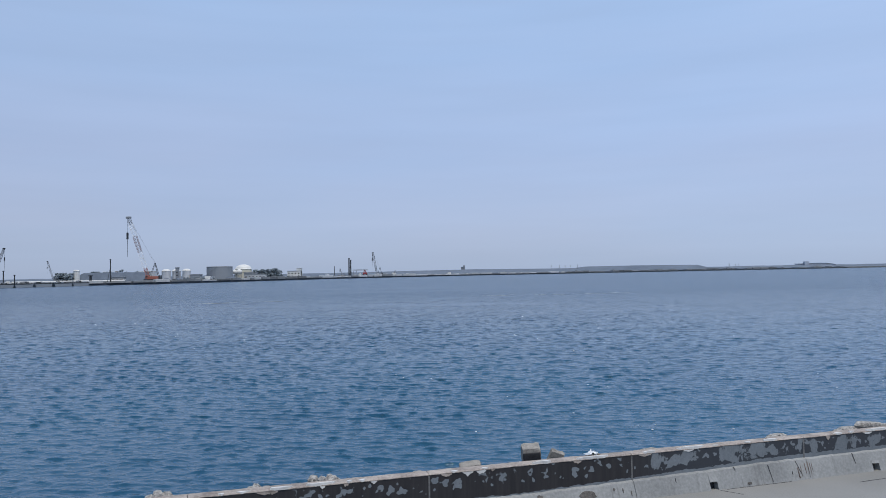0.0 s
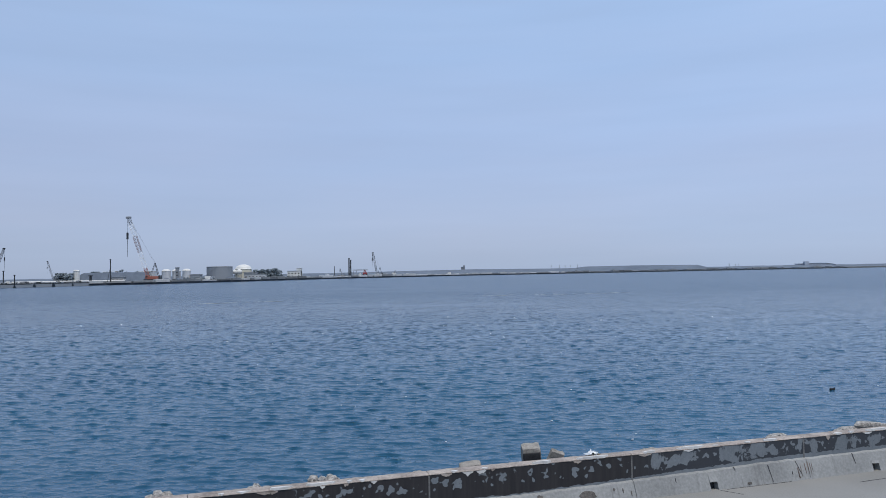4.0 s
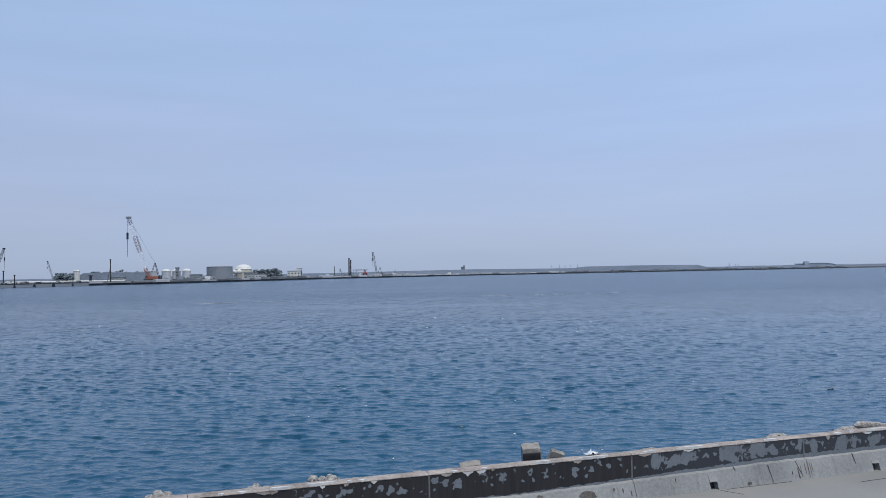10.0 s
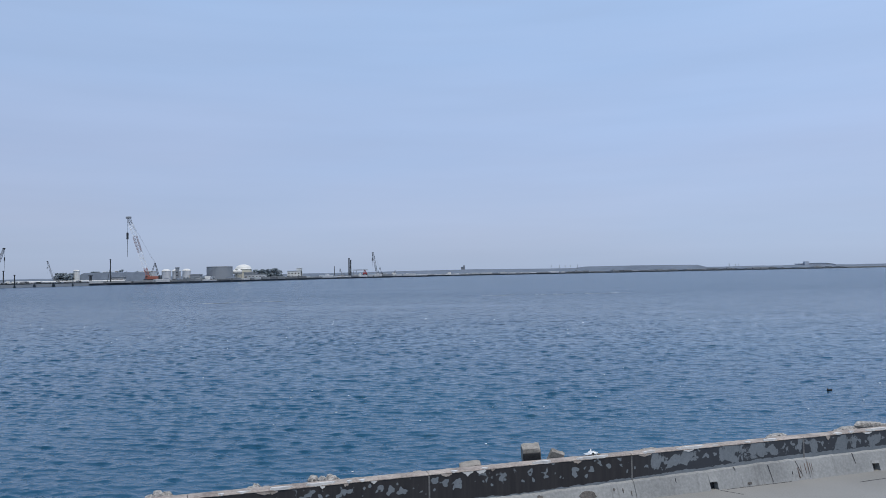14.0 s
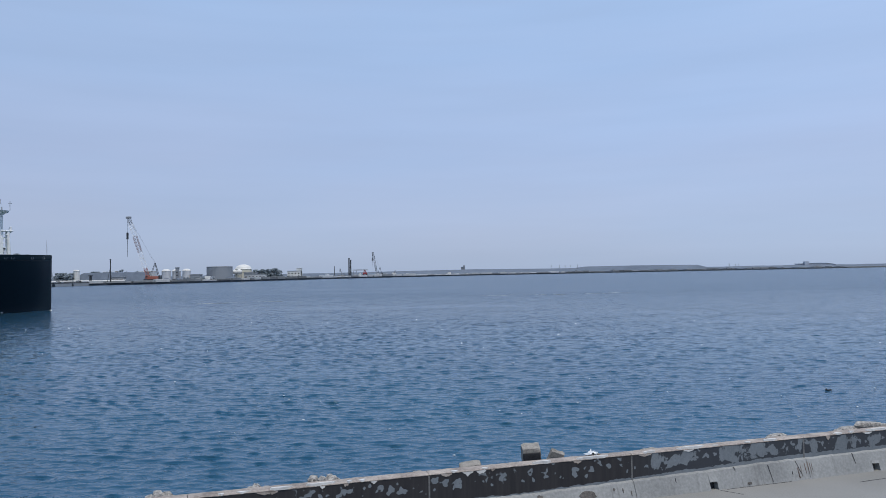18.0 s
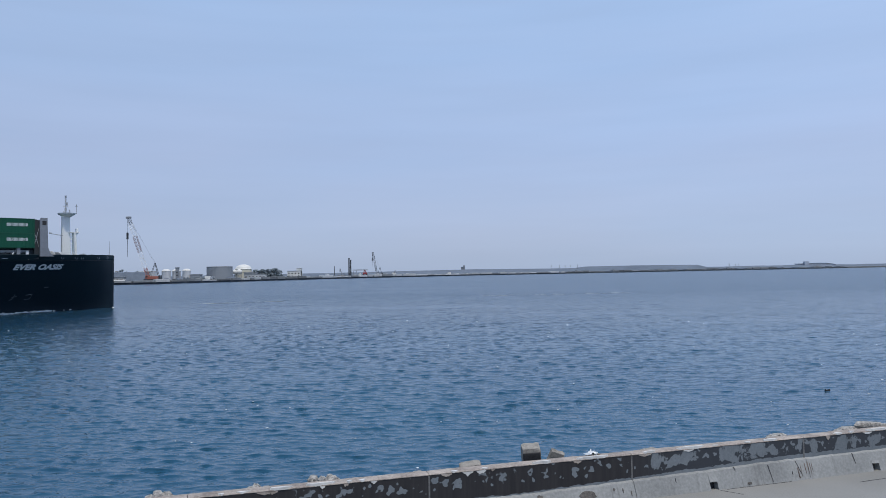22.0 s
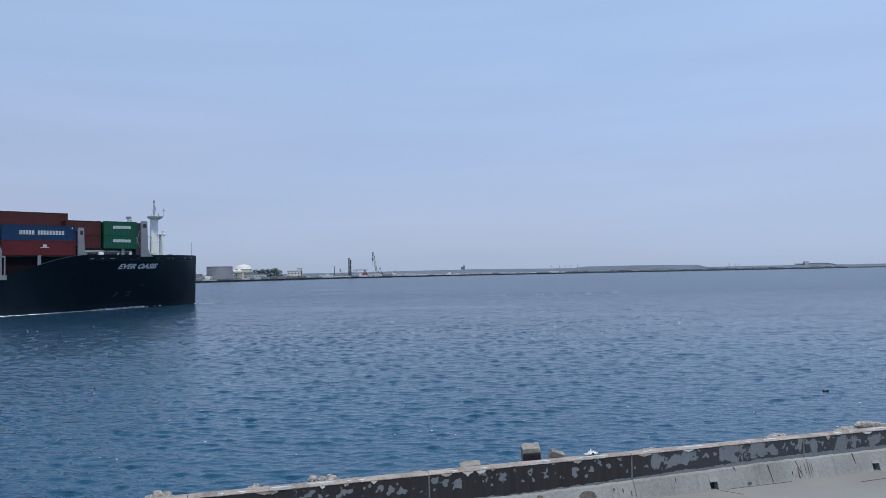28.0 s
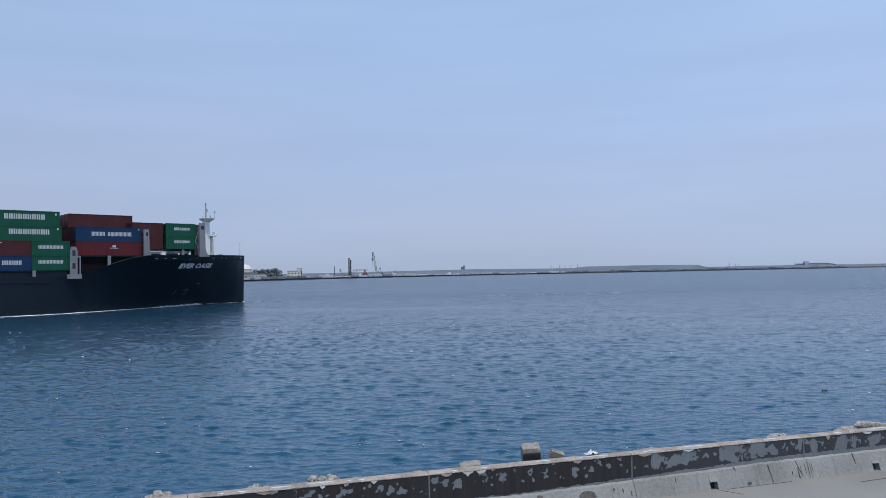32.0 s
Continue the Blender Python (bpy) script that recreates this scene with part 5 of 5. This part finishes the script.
def storage_tank(x, y, r, h, dome, material, roof, label, name="storage_tank"):
    root = tagged(empty(name, pose(x, y, LAND_Z)), label, "tank", "tanks on the far shore")
    bm = bmesh.new()
    turned(bm, [(r, -0.3), (r, h * 0.33), (r + 0.06, h * 0.33), (r + 0.06, h * 0.35), (r, h * 0.35), (r, h * 0.66), (r + 0.06, h * 0.66), (r + 0.06, h * 0.68), (r, h * 0.68), (r, h)], 28)
    part("shell", bm, material, root)
    bm = bmesh.new()
    turned(bm, [(r + 0.25, h + 0.003), (r + 0.25, h + 0.2)] + [(max(0.1, r * math.cos(a)), h + 0.2 + dome * math.sin(a)) for a in [k * math.pi / 12 for k in range(7)]], 28)
    part("roof", bm, roof, root, smooth=True)
    bm = bmesh.new()
    for k in range(16):
        a = math.pi + 1.6 * k / 15
        b2 = math.pi + 1.6 * (k + 1) / 15
        tube(bm, ((r + 0.5) * math.cos(a), (r + 0.5) * math.sin(a), h * k / 15), ((r + 0.5) * math.cos(b2), (r + 0.5) * math.sin(b2), h * (k + 1) / 15), 0.12, seg=4)
    part("stair", bm, M_PALE, root)
    return root


def crawler_crane(x, y, yaw, reach, tip, scale, boom_mat, body_mat, label, red_bays=True):
    """A crawler crane: tracks, revolving body, mast, lattice boom (foot at the body, tip at reach, tip high), hook block."""
    c = tagged(empty("crawler_crane", pose(x, y, LAND_Z, 0, 0, yaw)), label, "crane", "cranes on the far shore")
    s = scale
    for side in (-1, 1):
        bm = bmesh.new()
        pts = [(-4.2 * s, 0.35 * s), (-3.6 * s, 0), (3.6 * s, 0), (4.2 * s, 0.35 * s), (4.2 * s, 0.9 * s), (3.7 * s, 1.25 * s), (-3.7 * s, 1.25 * s), (-4.2 * s, 0.9 * s)]
        a = [bm.verts.new((u, side * 2.6 * s - 0.55 * s, z)) for u, z in pts]
        b = [bm.verts.new((u, side * 2.6 * s + 0.55 * s, z)) for u, z in pts]
        bm.faces.new(a)
        bm.faces.new(b[::-1])
        for k in range(8):
            bm.faces.new((a[k], b[k], b[(k + 1) % 8], a[(k + 1) % 8]))
        bmesh.ops.recalc_face_normals(bm, faces=bm.faces)
        part("track", bm, M_DARKSTEEL, c, "dark steel crawler track")
    bm = bmesh.new()
    box(bm, -2.2 * s, 2.2 * s, -2.1 * s, 2.1 * s, 0.9 * s, 1.5 * s, 0.08 * s)
    box(bm, -2.4 * s, 4.6 * s, -1.6 * s, 1.6 * s, 1.5 * s, 3.1 * s, 0.12 * s)
    body = part("revolving_body", bm, body_mat, c, "orange painted machinery body")
    bm = bmesh.new()
    box(bm, -3.3 * s, -1.6 * s, -1.9 * s, -0.5 * s, 1.6 * s, 3.7 * s, 0.15 * s)
    part("cab", bm, body_mat, body)
    bm = bmesh.new()
    box(bm, -3.36 * s, -3.3 * s, -1.75 * s, -0.65 * s, 2.5 * s, 3.5 * s)
    box(bm, -3.0 * s, -1.9 * s, -1.96 * s, -1.9 * s, 2.5 * s, 3.5 * s)
    part("cab_window", bm, M_DARKSTEEL, body)
    bm = bmesh.new()
    for k in range(4):
        box(bm, 4.6 * s, 5.6 * s, -1.8 * s, 1.8 * s, (1.4 + 0.55 * k) * s, (1.9 + 0.55 * k) * s, 0.04 * s)
    part("counterweight", bm, M_DARKSTEEL, body)
    foot, top = Vector((-2.0 * s, 0, 2.2 * s)), Vector((-reach, 0, tip))
    cuts = [0, 0.16, 0.43, 0.69, 0.9, 1.0]
    for k in range(5):
        bm = bmesh.new()
        p, q = foot.lerp(top, cuts[k]), foot.lerp(top, cuts[k + 1])
        w = 2.1 * s * (0.75 if k in (0, 4) else 1.0)
        lattice(bm, p, q, w, w, 5 if k < 4 else 3, ((0.075 if k in (1, 3) else 0.105) if red_bays else 0.17) * s)
        part("boom_section", bm, (body_mat if k == 0 and red_bays else M_DULLRED if k == 2 and red_bays else boom_mat if k in (1, 3) else M_BOOMGREY), c, "lattice boom section")
    bm = bmesh.new()
    tube(bm, top + Vector((-0.9 * s, -0.8 * s, 0.2 * s)), top + Vector((-0.9 * s, 0.8 * s, 0.2 * s)), 0.8 * s, seg=12)
    box(bm, -reach - 1.3 * s, -reach + 1.3 * s, -0.9 * s, 0.9 * s, tip - 0.2 * s, tip + 1.0 * s, 0.2 * s)
    part("boom_head", bm, M_TANKGREY if red_bays else M_DARKSTEEL, c)
    mast_top = Vector((2.1 * s, 0, 11.2 * s))
    for side in (-1, 1):
        bm = bmesh.new()
        tube(bm, (4.3 * s, side * 1.2 * s, 3.0 * s), mast_top + Vector((0, side * 0.6 * s, 0)), 0.2 * s, 0.16 * s, seg=6)
        tube(bm, (-0.8 * s, side * 1.2 * s, 3.0 * s), mast_top + Vector((0, side * 0.6 * s, 0)), 0.12 * s, seg=5)
        part("gantry_leg", bm, M_DARKSTEEL, c)
    bm = bmesh.new()
    for side in (-0.6, 0.6):
        tube(bm, mast_top + Vector((0, side * s, 0)), top + Vector((0, side * s, 0)), 0.05 * s, seg=4)
    part("pendant", bm, M_PALE, c)
    bm = bmesh.new()
    hx = -reach - 0.9 * s
    tube(bm, (hx, 0, tip), (hx, 0, tip * 0.39), 0.07 * s, seg=4)
    part("hoist_rope", bm, M_DARKSTEEL, c)
    bm = bmesh.new()
    box(bm, hx - 0.55 * s, hx + 0.55 * s, -0.4 * s, 0.4 * s, tip * 0.665, tip * 0.665 + 4.2 * s, 0.12 * s)
    tube(bm, (hx, 0, tip * 0.66), (hx, 0, tip * 0.39), 0.16 * s, 0.08 * s, seg=6)
    part("hook_block", bm, M_DARKSTEEL, c, "dark hook block on the hoist rope")
    return c


def pile(x, y, h, r, label="tall dark steel pile standing at the water's edge", brace=False):
    c = tagged(empty("steel_pile", pose(x, y, LAND_Z)), label, "pile", "piles on the far shore")
    bm = bmesh.new()
    tube(bm, (0, 0, -0.5), (0, 0, h), r, r * 0.9, seg=8)
    part("shaft", bm, M_DARKSTEEL, c)
    bm = bmesh.new()
    box(bm, -r * 1.1, r * 1.1, -r * 1.1, r * 1.1, h - 0.4, h + 0.3, 0.05)
    part("cap", bm, M_DARKSTEEL, c)
    if brace:
        bm = bmesh.new()
        tube(bm, (-0.2, 0, h * 0.62), (-2.6, 0, -0.3), r * 0.4, seg=5)
        tube(bm, (0.2, 0, h * 0.4), (1.4, 0, -0.3), r * 0.4, seg=5)
        part("stay", bm, M_DARKSTEEL, c)
    return c


def shed(x, y, w, d, h, wall, roof, label, name="shed", storeys=1):
    c = tagged(empty(name, pose(x, y, LAND_Z)), label, "building")
    bm = bmesh.new()
    box(bm, -w / 2, w / 2, -d / 2, d / 2, -0.3, h)
    part("wall", bm, wall, c)
    bm = bmesh.new()
    box(bm, -w / 2 - 0.3, w / 2 + 0.3, -d / 2 - 0.3, d / 2 + 0.3, h + 0.003, h + 0.45, 0.08)
    part("roof", bm, roof, c)
    for f in range(storeys):
        n = max(1, int(w / 3.2))
        for k in range(n):
            u = -w / 2 + w * (k + 0.5) / n
            z = 1.0 + f * 3.0
            bm = bmesh.new()
            box(bm, u - 0.75, u + 0.75, -d / 2 - 0.06, -d / 2 + 0.1, z, z + 1.3)
            part("window", bm, M_HOLE, c)
    return c


def build_works():
    # cranes
    crawler_crane(-243.5, 592, 4, 18.3, 53.0, 1.35, M_WHITE, M_ORANGE, "tall crawler crane with white and red lattice boom and orange body")
    crawler_crane(-331, 517, 180, 10.5, 26.0, 0.6, M_BOOMGREY, M_DARKSTEEL, "small dark crawler crane with a steep boom", False)
    crawler_crane(-339.5, 620, 0, 6.5, 18.5, 0.45, M_BOOMGREY, M_TANKGREY, "small grey crawler crane with a raised boom", False)
    crawler_crane(-82.5, 902, 0, 6.8, 28.8, 0.95, M_DARKSTEEL, M_TANKGREY, "grey crawler crane with a steep lattice boom", False)
    crawler_crane(-124.5, 880, 0, 3.6, 9.0, 0.5, M_BOOMGREY, M_TANKGREY, "very small grey crane on the far quay", False)
    # piles and rigs
    pile(-315.8, 509, 9.6, 0.45)
    pile(-309.6, 512, 6.6, 0.4)
    pile(-264.3, 563, 18.0, 0.42, "tall dark piling rig with slanting stays", True)
    pile(-276.5, 556, 5.4, 1.1, "short thick dark pile head on the quay")
    pile(-131.9, 860, 12.0, 0.4)
    for x in (-117.0, -114.9):
        pile(x, 880, 22.4 if x < -116 else 20.0, 0.85, "tall twin dark steel pile")
    for x, h in ((188.5, 5.2), (203.0, 5.0), (212.5, 5.6), (222.5, 5.0), (234.0, 6.2)):
        pile(x, 1238, h + 5.6, 0.26, "slim lamp mast on the far bank")
    for x, h in ((520.0, 9.5), (531.0, 8.6), (537.5, 9.0)):
        pile(x, 1290, h - 0.6, 0.4, "dark mast on the far bank")
    # tanks
    storage_tank(-333.6, 645, 2.7, 10.2, 0.8, M_TANKWHITE, M_TANKWHITE, "narrow white cylindrical silo", "silo")
    storage_tank(-274.4, 702, 4.2, 8.8, 2.0, M_TANKPALE, M_TANKWHITE, "pale grey storage tank with white domed roof")
    storage_tank(-266.4, 708, 4.0, 8.8, 2.0, M_TANKPALE, M_TANKWHITE, "pale grey storage tank with white domed roof")
    storage_tank(-255.6, 706, 3.9, 9.0, 1.9, M_TANKPALE, M_TANKWHITE, "pale grey storage tank with white domed roof")
    storage_tank(-229.0, 726, 12.8, 12.6, 0.5, M_TANKGREY, M_TANKGREY, "large grey cylindrical storage tank with flat roof")
    storage_tank(-217.0, 770, 8.6, 10.0, 5.2, M_TANKCREAM, M_TANKWHITE, "cream storage tank with high white dome")
    for x, y, r in ((-220.0, 748, 2.6), (-215.8, 750, 2.9)):
        c = tagged(empty("gas_sphere", pose(x, y, LAND_Z)), "white spherical gas tank on legs", "tank", "tanks on the far shore")
        bm = bmesh.new()
        bmesh.ops.create_uvsphere(bm, u_segments=20, v_segments=12, radius=r)
        bmesh.ops.translate(bm, verts=bm.verts, vec=(0, 0, 7.2))
        part("sphere", bm, M_TANKWHITE, c, smooth=True)
        for k in range(6):
            bm = bmesh.new()
            a = k * math.pi / 3
            tube(bm, (r * 0.9 * math.cos(a), r * 0.9 * math.sin(a), -0.3), (r * 0.9 * math.cos(a), r * 0.9 * math.sin(a), 7.0), 0.2, seg=6)
            part("leg", bm, M_TANKGREY, c)
    # buildings
    shed(-260.2, 694, 2.8, 3, 12.0, M_TANKGREY, M_TANKGREY, "narrow grey concrete tower", "tower", 3)
    shed(-168.2, 802, 14.6, 9, 7.2, M_TANKWHITE, M_TANKGREY, "low white two-storey building with dark windows", "building", 2)
    shed(-163.5, 806, 5.2, 6, 10.4, M_TANKWHITE, M_TANKWHITE, "white stair block of a low building", "building", 2)
    shed(-246.0, 706, 10, 6, 5.0, M_TANKGREY, M_TANKGREY, "low grey flat-roofed hut")
    shed(-203.0, 748, 13, 6, 6.2, M_CAISSON, M_TANKGREY, "low grey flat-roofed store")
    shed(-196.0, 740, 22, 5, 4.2, M_CAISSON2, M_TANKGREY, "long low grey site office")
    shed(-293.0, 640, 11, 5, 4.0, M_CAISSON, M_TANKGREY, "low grey site hut")
    # a long pale hall with a rounded end, its stair tower and a low annexe
    hall = tagged(empty("harbour_hall", pose(HALL_X, 1486, LAND_Z)), "distant long harbour hall with rounded roof end, paled by painted haze", "building")
    top = [(0.0, 7.4), (10, 7.6), (38, 8.6), (56, 8.3), (68, 7.2), (75, 5.6), (78, 4.2)]
    for name, y0, y1, m, low, high in (("wall", -8, 8, M_HALLHAZE, -0.4, -0.9), ("roof", -8.6, 8.6, M_TANKGREY, None, 0.0)):
        bm = bmesh.new()
        a = [(x, z + high) for x, z in top]
        ring = a + ([(78, low), (0, low)] if low is not None else [(x, z - 0.85) for x, z in reversed(top)])
        lo = [bm.verts.new((x, y0, z)) for x, z in ring]
        hi = [bm.verts.new((x, y1, z)) for x, z in ring]
        bm.faces.new(lo)
        bm.faces.new(hi[::-1])
        for k in range(len(ring)):
            q = (k + 1) % len(ring)
            bm.faces.new((lo[k], hi[k], hi[q], lo[q]))
        bmesh.ops.recalc_face_normals(bm, faces=bm.faces)
        part(name, bm, m, hall)
    for k in range(10):
        bm = bmesh.new()
        box(bm, 4 + k * 6.6, 8 + k * 6.6, -8.2, -7.9, 4.7, 5.7)
        part("window_band", bm, M_TANKGREY, hall)
    shed(HALL_X + 14, 1474, 9, 7, 11.2, M_HALLHAZE, M_HALLHAZE, "distant pale stair tower of a harbour hall", "tower", 0)
    shed(HALL_X - 14, 1482, 27, 10, 4.4, M_HALLHAZE, M_TANKGREY, "distant pale low annexe beside a harbour hall", "shed", 0)
    shed(33.5, 1210, 6.5, 6, 10.6, M_TANKGREY, M_TANKGREY, "small grey harbour control tower", "tower", 3)
    shed(35.2, 1212, 3.2, 3, 13.2, M_TANKGREY, M_TANKGREY, "small grey lookout block", "tower", 1)
    # pale roofs showing over the stockpile
    for x, w, h in ((-322.0, 8, 8.9), (-312.0, 5, 9.3), (-289.0, 6, 8.6), (-284.0, 3, 9.2), (-279.0, 5, 8.7)):
        shed(x, 682, w, 6, h, M_TANKPALE, M_TANKWHITE, "pale low roof behind the spoil stockpile", "shed", 0)
    # red pile-driving frame and trucks between the piles
    c = tagged(empty("drill_rig", pose(-104.5, 892, LAND_Z)), "rust red piling frame with a long horizontal beam", "rig")
    bm = bmesh.new()
    for x in (-9.5, -6.0):
        tube(bm, (x, 0, -0.3), (x + 1.6, 0, 7.2), 0.32, seg=6)
    part("front_leg", bm, M_BOOMGREY, c)
    bm = bmesh.new()
    lattice(bm, (-9.5, 0, 7.3), (9.0, 0, 8.0), 1.3, 1.3, 10, 0.16)
    part("beam", bm, M_BOOMGREY, c)
    bm = bmesh.new()
    tube(bm, (3.2, 0, -0.3), (5.4, 0, 7.4), 0.5, seg=6)
    tube(bm, (8.4, 0, -0.3), (6.2, 0, 7.4), 0.5, seg=6)
    box(bm, 3.4, 8.2, -1.2, 1.2, 2.2, 4.4, 0.1)
    part("red_frame", bm, M_RUSTRED, c, "rust red welded frame")
    bm = bmesh.new()
    box(bm, -9, 9, -1.6, 1.6, 0.1, 1.5, 0.1)
    part("bed", bm, M_DARKSTEEL, c)
    for x, y, m in ((-64.0, 925, M_TANKWHITE), (-75.0, 912, M_PALE), (-212.0, 640, M_TANKWHITE)):
        c = tagged(empty("site_truck", pose(x, y, LAND_Z)), "small parked site truck with a box body", "truck", "trucks on the far shore")
        bm = bmesh.new()
        box(bm, -3, 1.6, -1.2, 1.2, 0.9, 3.3, 0.1)
        part("body", bm, m, c)
        bm = bmesh.new()
        box(bm, 1.7, 3.4, -1.15, 1.15, 0.7, 2.7, 0.25)
        part("cab", bm, M_PALE, c)
        for wx in (-2.2, -1.0, 2.5):
            for wy in (-1.05, 1.05):
                bm = bmesh.new()
                tube(bm, (wx, wy - 0.15, 0.5), (wx, wy + 0.15, 0.5), 0.5, seg=10)
                part("wheel", bm, M_HOLE, c)
    c = tagged(empty("bent_excavator", pose(-66.0, 931, LAND_Z)), "dark excavator with its arm folded", "excavator")
    bm = bmesh.new()
    box(bm, -1.9, 1.9, -1.4, 1.4, 0.1, 2.9, 0.2)
    part("body", bm, M_DARKSTEEL, c)
    bm = bmesh.new()
    tube(bm, (1.0, 0, 2.4), (3.0, 0, 6.2), 0.4, 0.3)
    tube(bm, (3.0, 0, 6.2), (4.4, 0, 3.2), 0.3, 0.2)
    part("arm", bm, M_DARKSTEEL, c)
    # a long white float pipe and spoil heaps along the quay
    c = tagged(empty("dredge_pipe", pose(0, 0, LAND_Z)), "long white dredging pipe lying along the quay", "pipe")
    line = [(-342, 562), (-322, 568), (-300, 574), (-285, 578), (-262, 585)]
    for (x0, y0), (x1, y1) in zip(line, line[1:]):
        bm = bmesh.new()
        tube(bm, (x0, y0, 1.0), (x1, y1, 1.0), 0.75, seg=10)
        part("pipe_section", bm, M_TANKWHITE, c)
        bm = bmesh.new()
        tube(bm, (x1 - 0.4, y1 - 0.1, 1.0), (x1 + 0.4, y1 + 0.1, 1.0), 0.95, seg=10)
        box(bm, x1 - 0.5, x1 + 0.5, y1 - 0.8, y1 + 0.8, -0.3, 0.6)
        part("flange", bm, M_TANKGREY, c)
    rng = random.Random(21)
    for k in range(46):
        t = rng.random()
        i = min(int(t * 6), 5) + 2
        (x0, y0), (x1, y1) = FRONT[i], FRONT[i + 1]
        u = t * 6 - int(t * 6)
        x, y = x0 + (x1 - x0) * u - rng.uniform(6, 30), y0 + (y1 - y0) * u + rng.uniform(14, 50)
        if rng.random() < 0.5:
            bm = bmesh.new()
            rock(bm, (0, 0, 0), (rng.uniform(2.5, 6.5), 3, rng.uniform(0.9, 2.4)), rng, 2)
            ob = new("spoil_heap", mesh_from(bm, "spoil_heap"))
            ob.data.materials.append(rng.choice((M_LAND, M_CAISSON, M_BANKHAZE)))
            ob.matrix_basis = pose(x, y, LAND_Z + 0.3)
            tagged(ob, "heap of grey spoil on the far quay", "heap", "spoil heaps on the far shore")
        else:
            bm = bmesh.new()
            w, h = rng.uniform(2.0, 6.0), rng.uniform(1.2, 2.8)
            for q in range(rng.randint(1, 3)):
                box(bm, -w / 2 + q * 0.8, w / 2 - q * 0.5, -1.2, 1.2, -0.3 if q == 0 else q * h * 0.5 + 0.02, (q + 1) * h * 0.5, 0.06)
            ob = new("stacked_materials", mesh_from(bm, "stacked_materials"))
            ob.data.materials.append(rng.choice((M_CAISSON, M_PALE, M_TANKWHITE, M_DARKSTEEL, M_TANKPALE)))
            ob.matrix_basis = pose(x, y, LAND_Z, 0, 0, rng.uniform(-15, 40))
            tagged(ob, "stack of building materials on the far quay", "materials", "stacks on the far shore")
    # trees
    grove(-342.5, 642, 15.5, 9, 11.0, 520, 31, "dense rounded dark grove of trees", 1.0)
    # a long flat-topped stockpile with scrub along its crest
    bm = bmesh.new()
    rows = []
    for k in range(49):
        x = -31 + 62 * k / 48
        e = 0.7 * noise.noise(Vector((x * 0.12, 2, 0))) + 0.45 * noise.noise(Vector((x * 0.5, 6, 0)))
        z = (8.2 + e) * min(1.0, 0.72 + (k if k < 24 else 48 - k) * 0.09)
        rows.append([bm.verts.new(p) for p in ((x, -9, -0.4), (x, -5.5 + e, z * 0.55), (x, -3 + e, z - 0.4), (x, 0, z), (x, 5, z), (x, 10, -0.4))])
    for r, s in zip(rows, rows[1:]):
        for k in range(5):
            bm.faces.new((r[k], s[k], s[k + 1], r[k + 1]))
    for r in (rows[0], rows[-1]):
        bm.faces.new(r)
    bmesh.ops.recalc_face_normals(bm, faces=bm.faces)
    ob = new("stockpile", mesh_from(bm, "stockpile"))
    ob.data.materials.append(M_BANKHAZE)
    ob.matrix_basis = pose(-304.5, 655, LAND_Z)
    tagged(ob, "long flat-topped grey stockpile of spoil", "stockpile")
    grove(-304.0, 664, 60, 6, 12.0, 260, 32, "long belt of low haze-tinted scrub behind the stockpile", 1.2)
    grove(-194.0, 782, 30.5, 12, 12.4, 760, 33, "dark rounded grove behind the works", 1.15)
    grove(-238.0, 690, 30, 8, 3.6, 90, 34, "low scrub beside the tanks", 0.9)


build_works()


# ---- all that moves ----
def motions():
    walk(SHIP, ship_rows())
    for ob, at in CARGO:
        walk(ob, ship_rows(at))
    bob = ((0, -.12), (1, .06), (3, .06), (4.5, -.02), (6, -.12), (7, .04), (8, .0), (9, -.11), (10, .0), (11, .06), (13, .02), (15, .0), (17, .0), (19, .0), (21, -.01), (23, .01), (25, .0), (28, -.02), (30, .0), (32, -.01))
    walk(FLOAT, [(t, pose(19.85 - 0.021 * t, 36.5 - 0.013 * t, z, 9 * math.sin(t * 1.7), 8 * math.sin(t * 1.1), 20 + 6 * math.sin(t * 0.6))) for t, z in bob])
    for drifting in (SEA, FLECKS):
        walk(drifting, [(t, pose(-0.30 * t, -0.38 * t, 0)) for t in (0.0, 8.0, 16.0, 24.0, 32.0)])


motions()
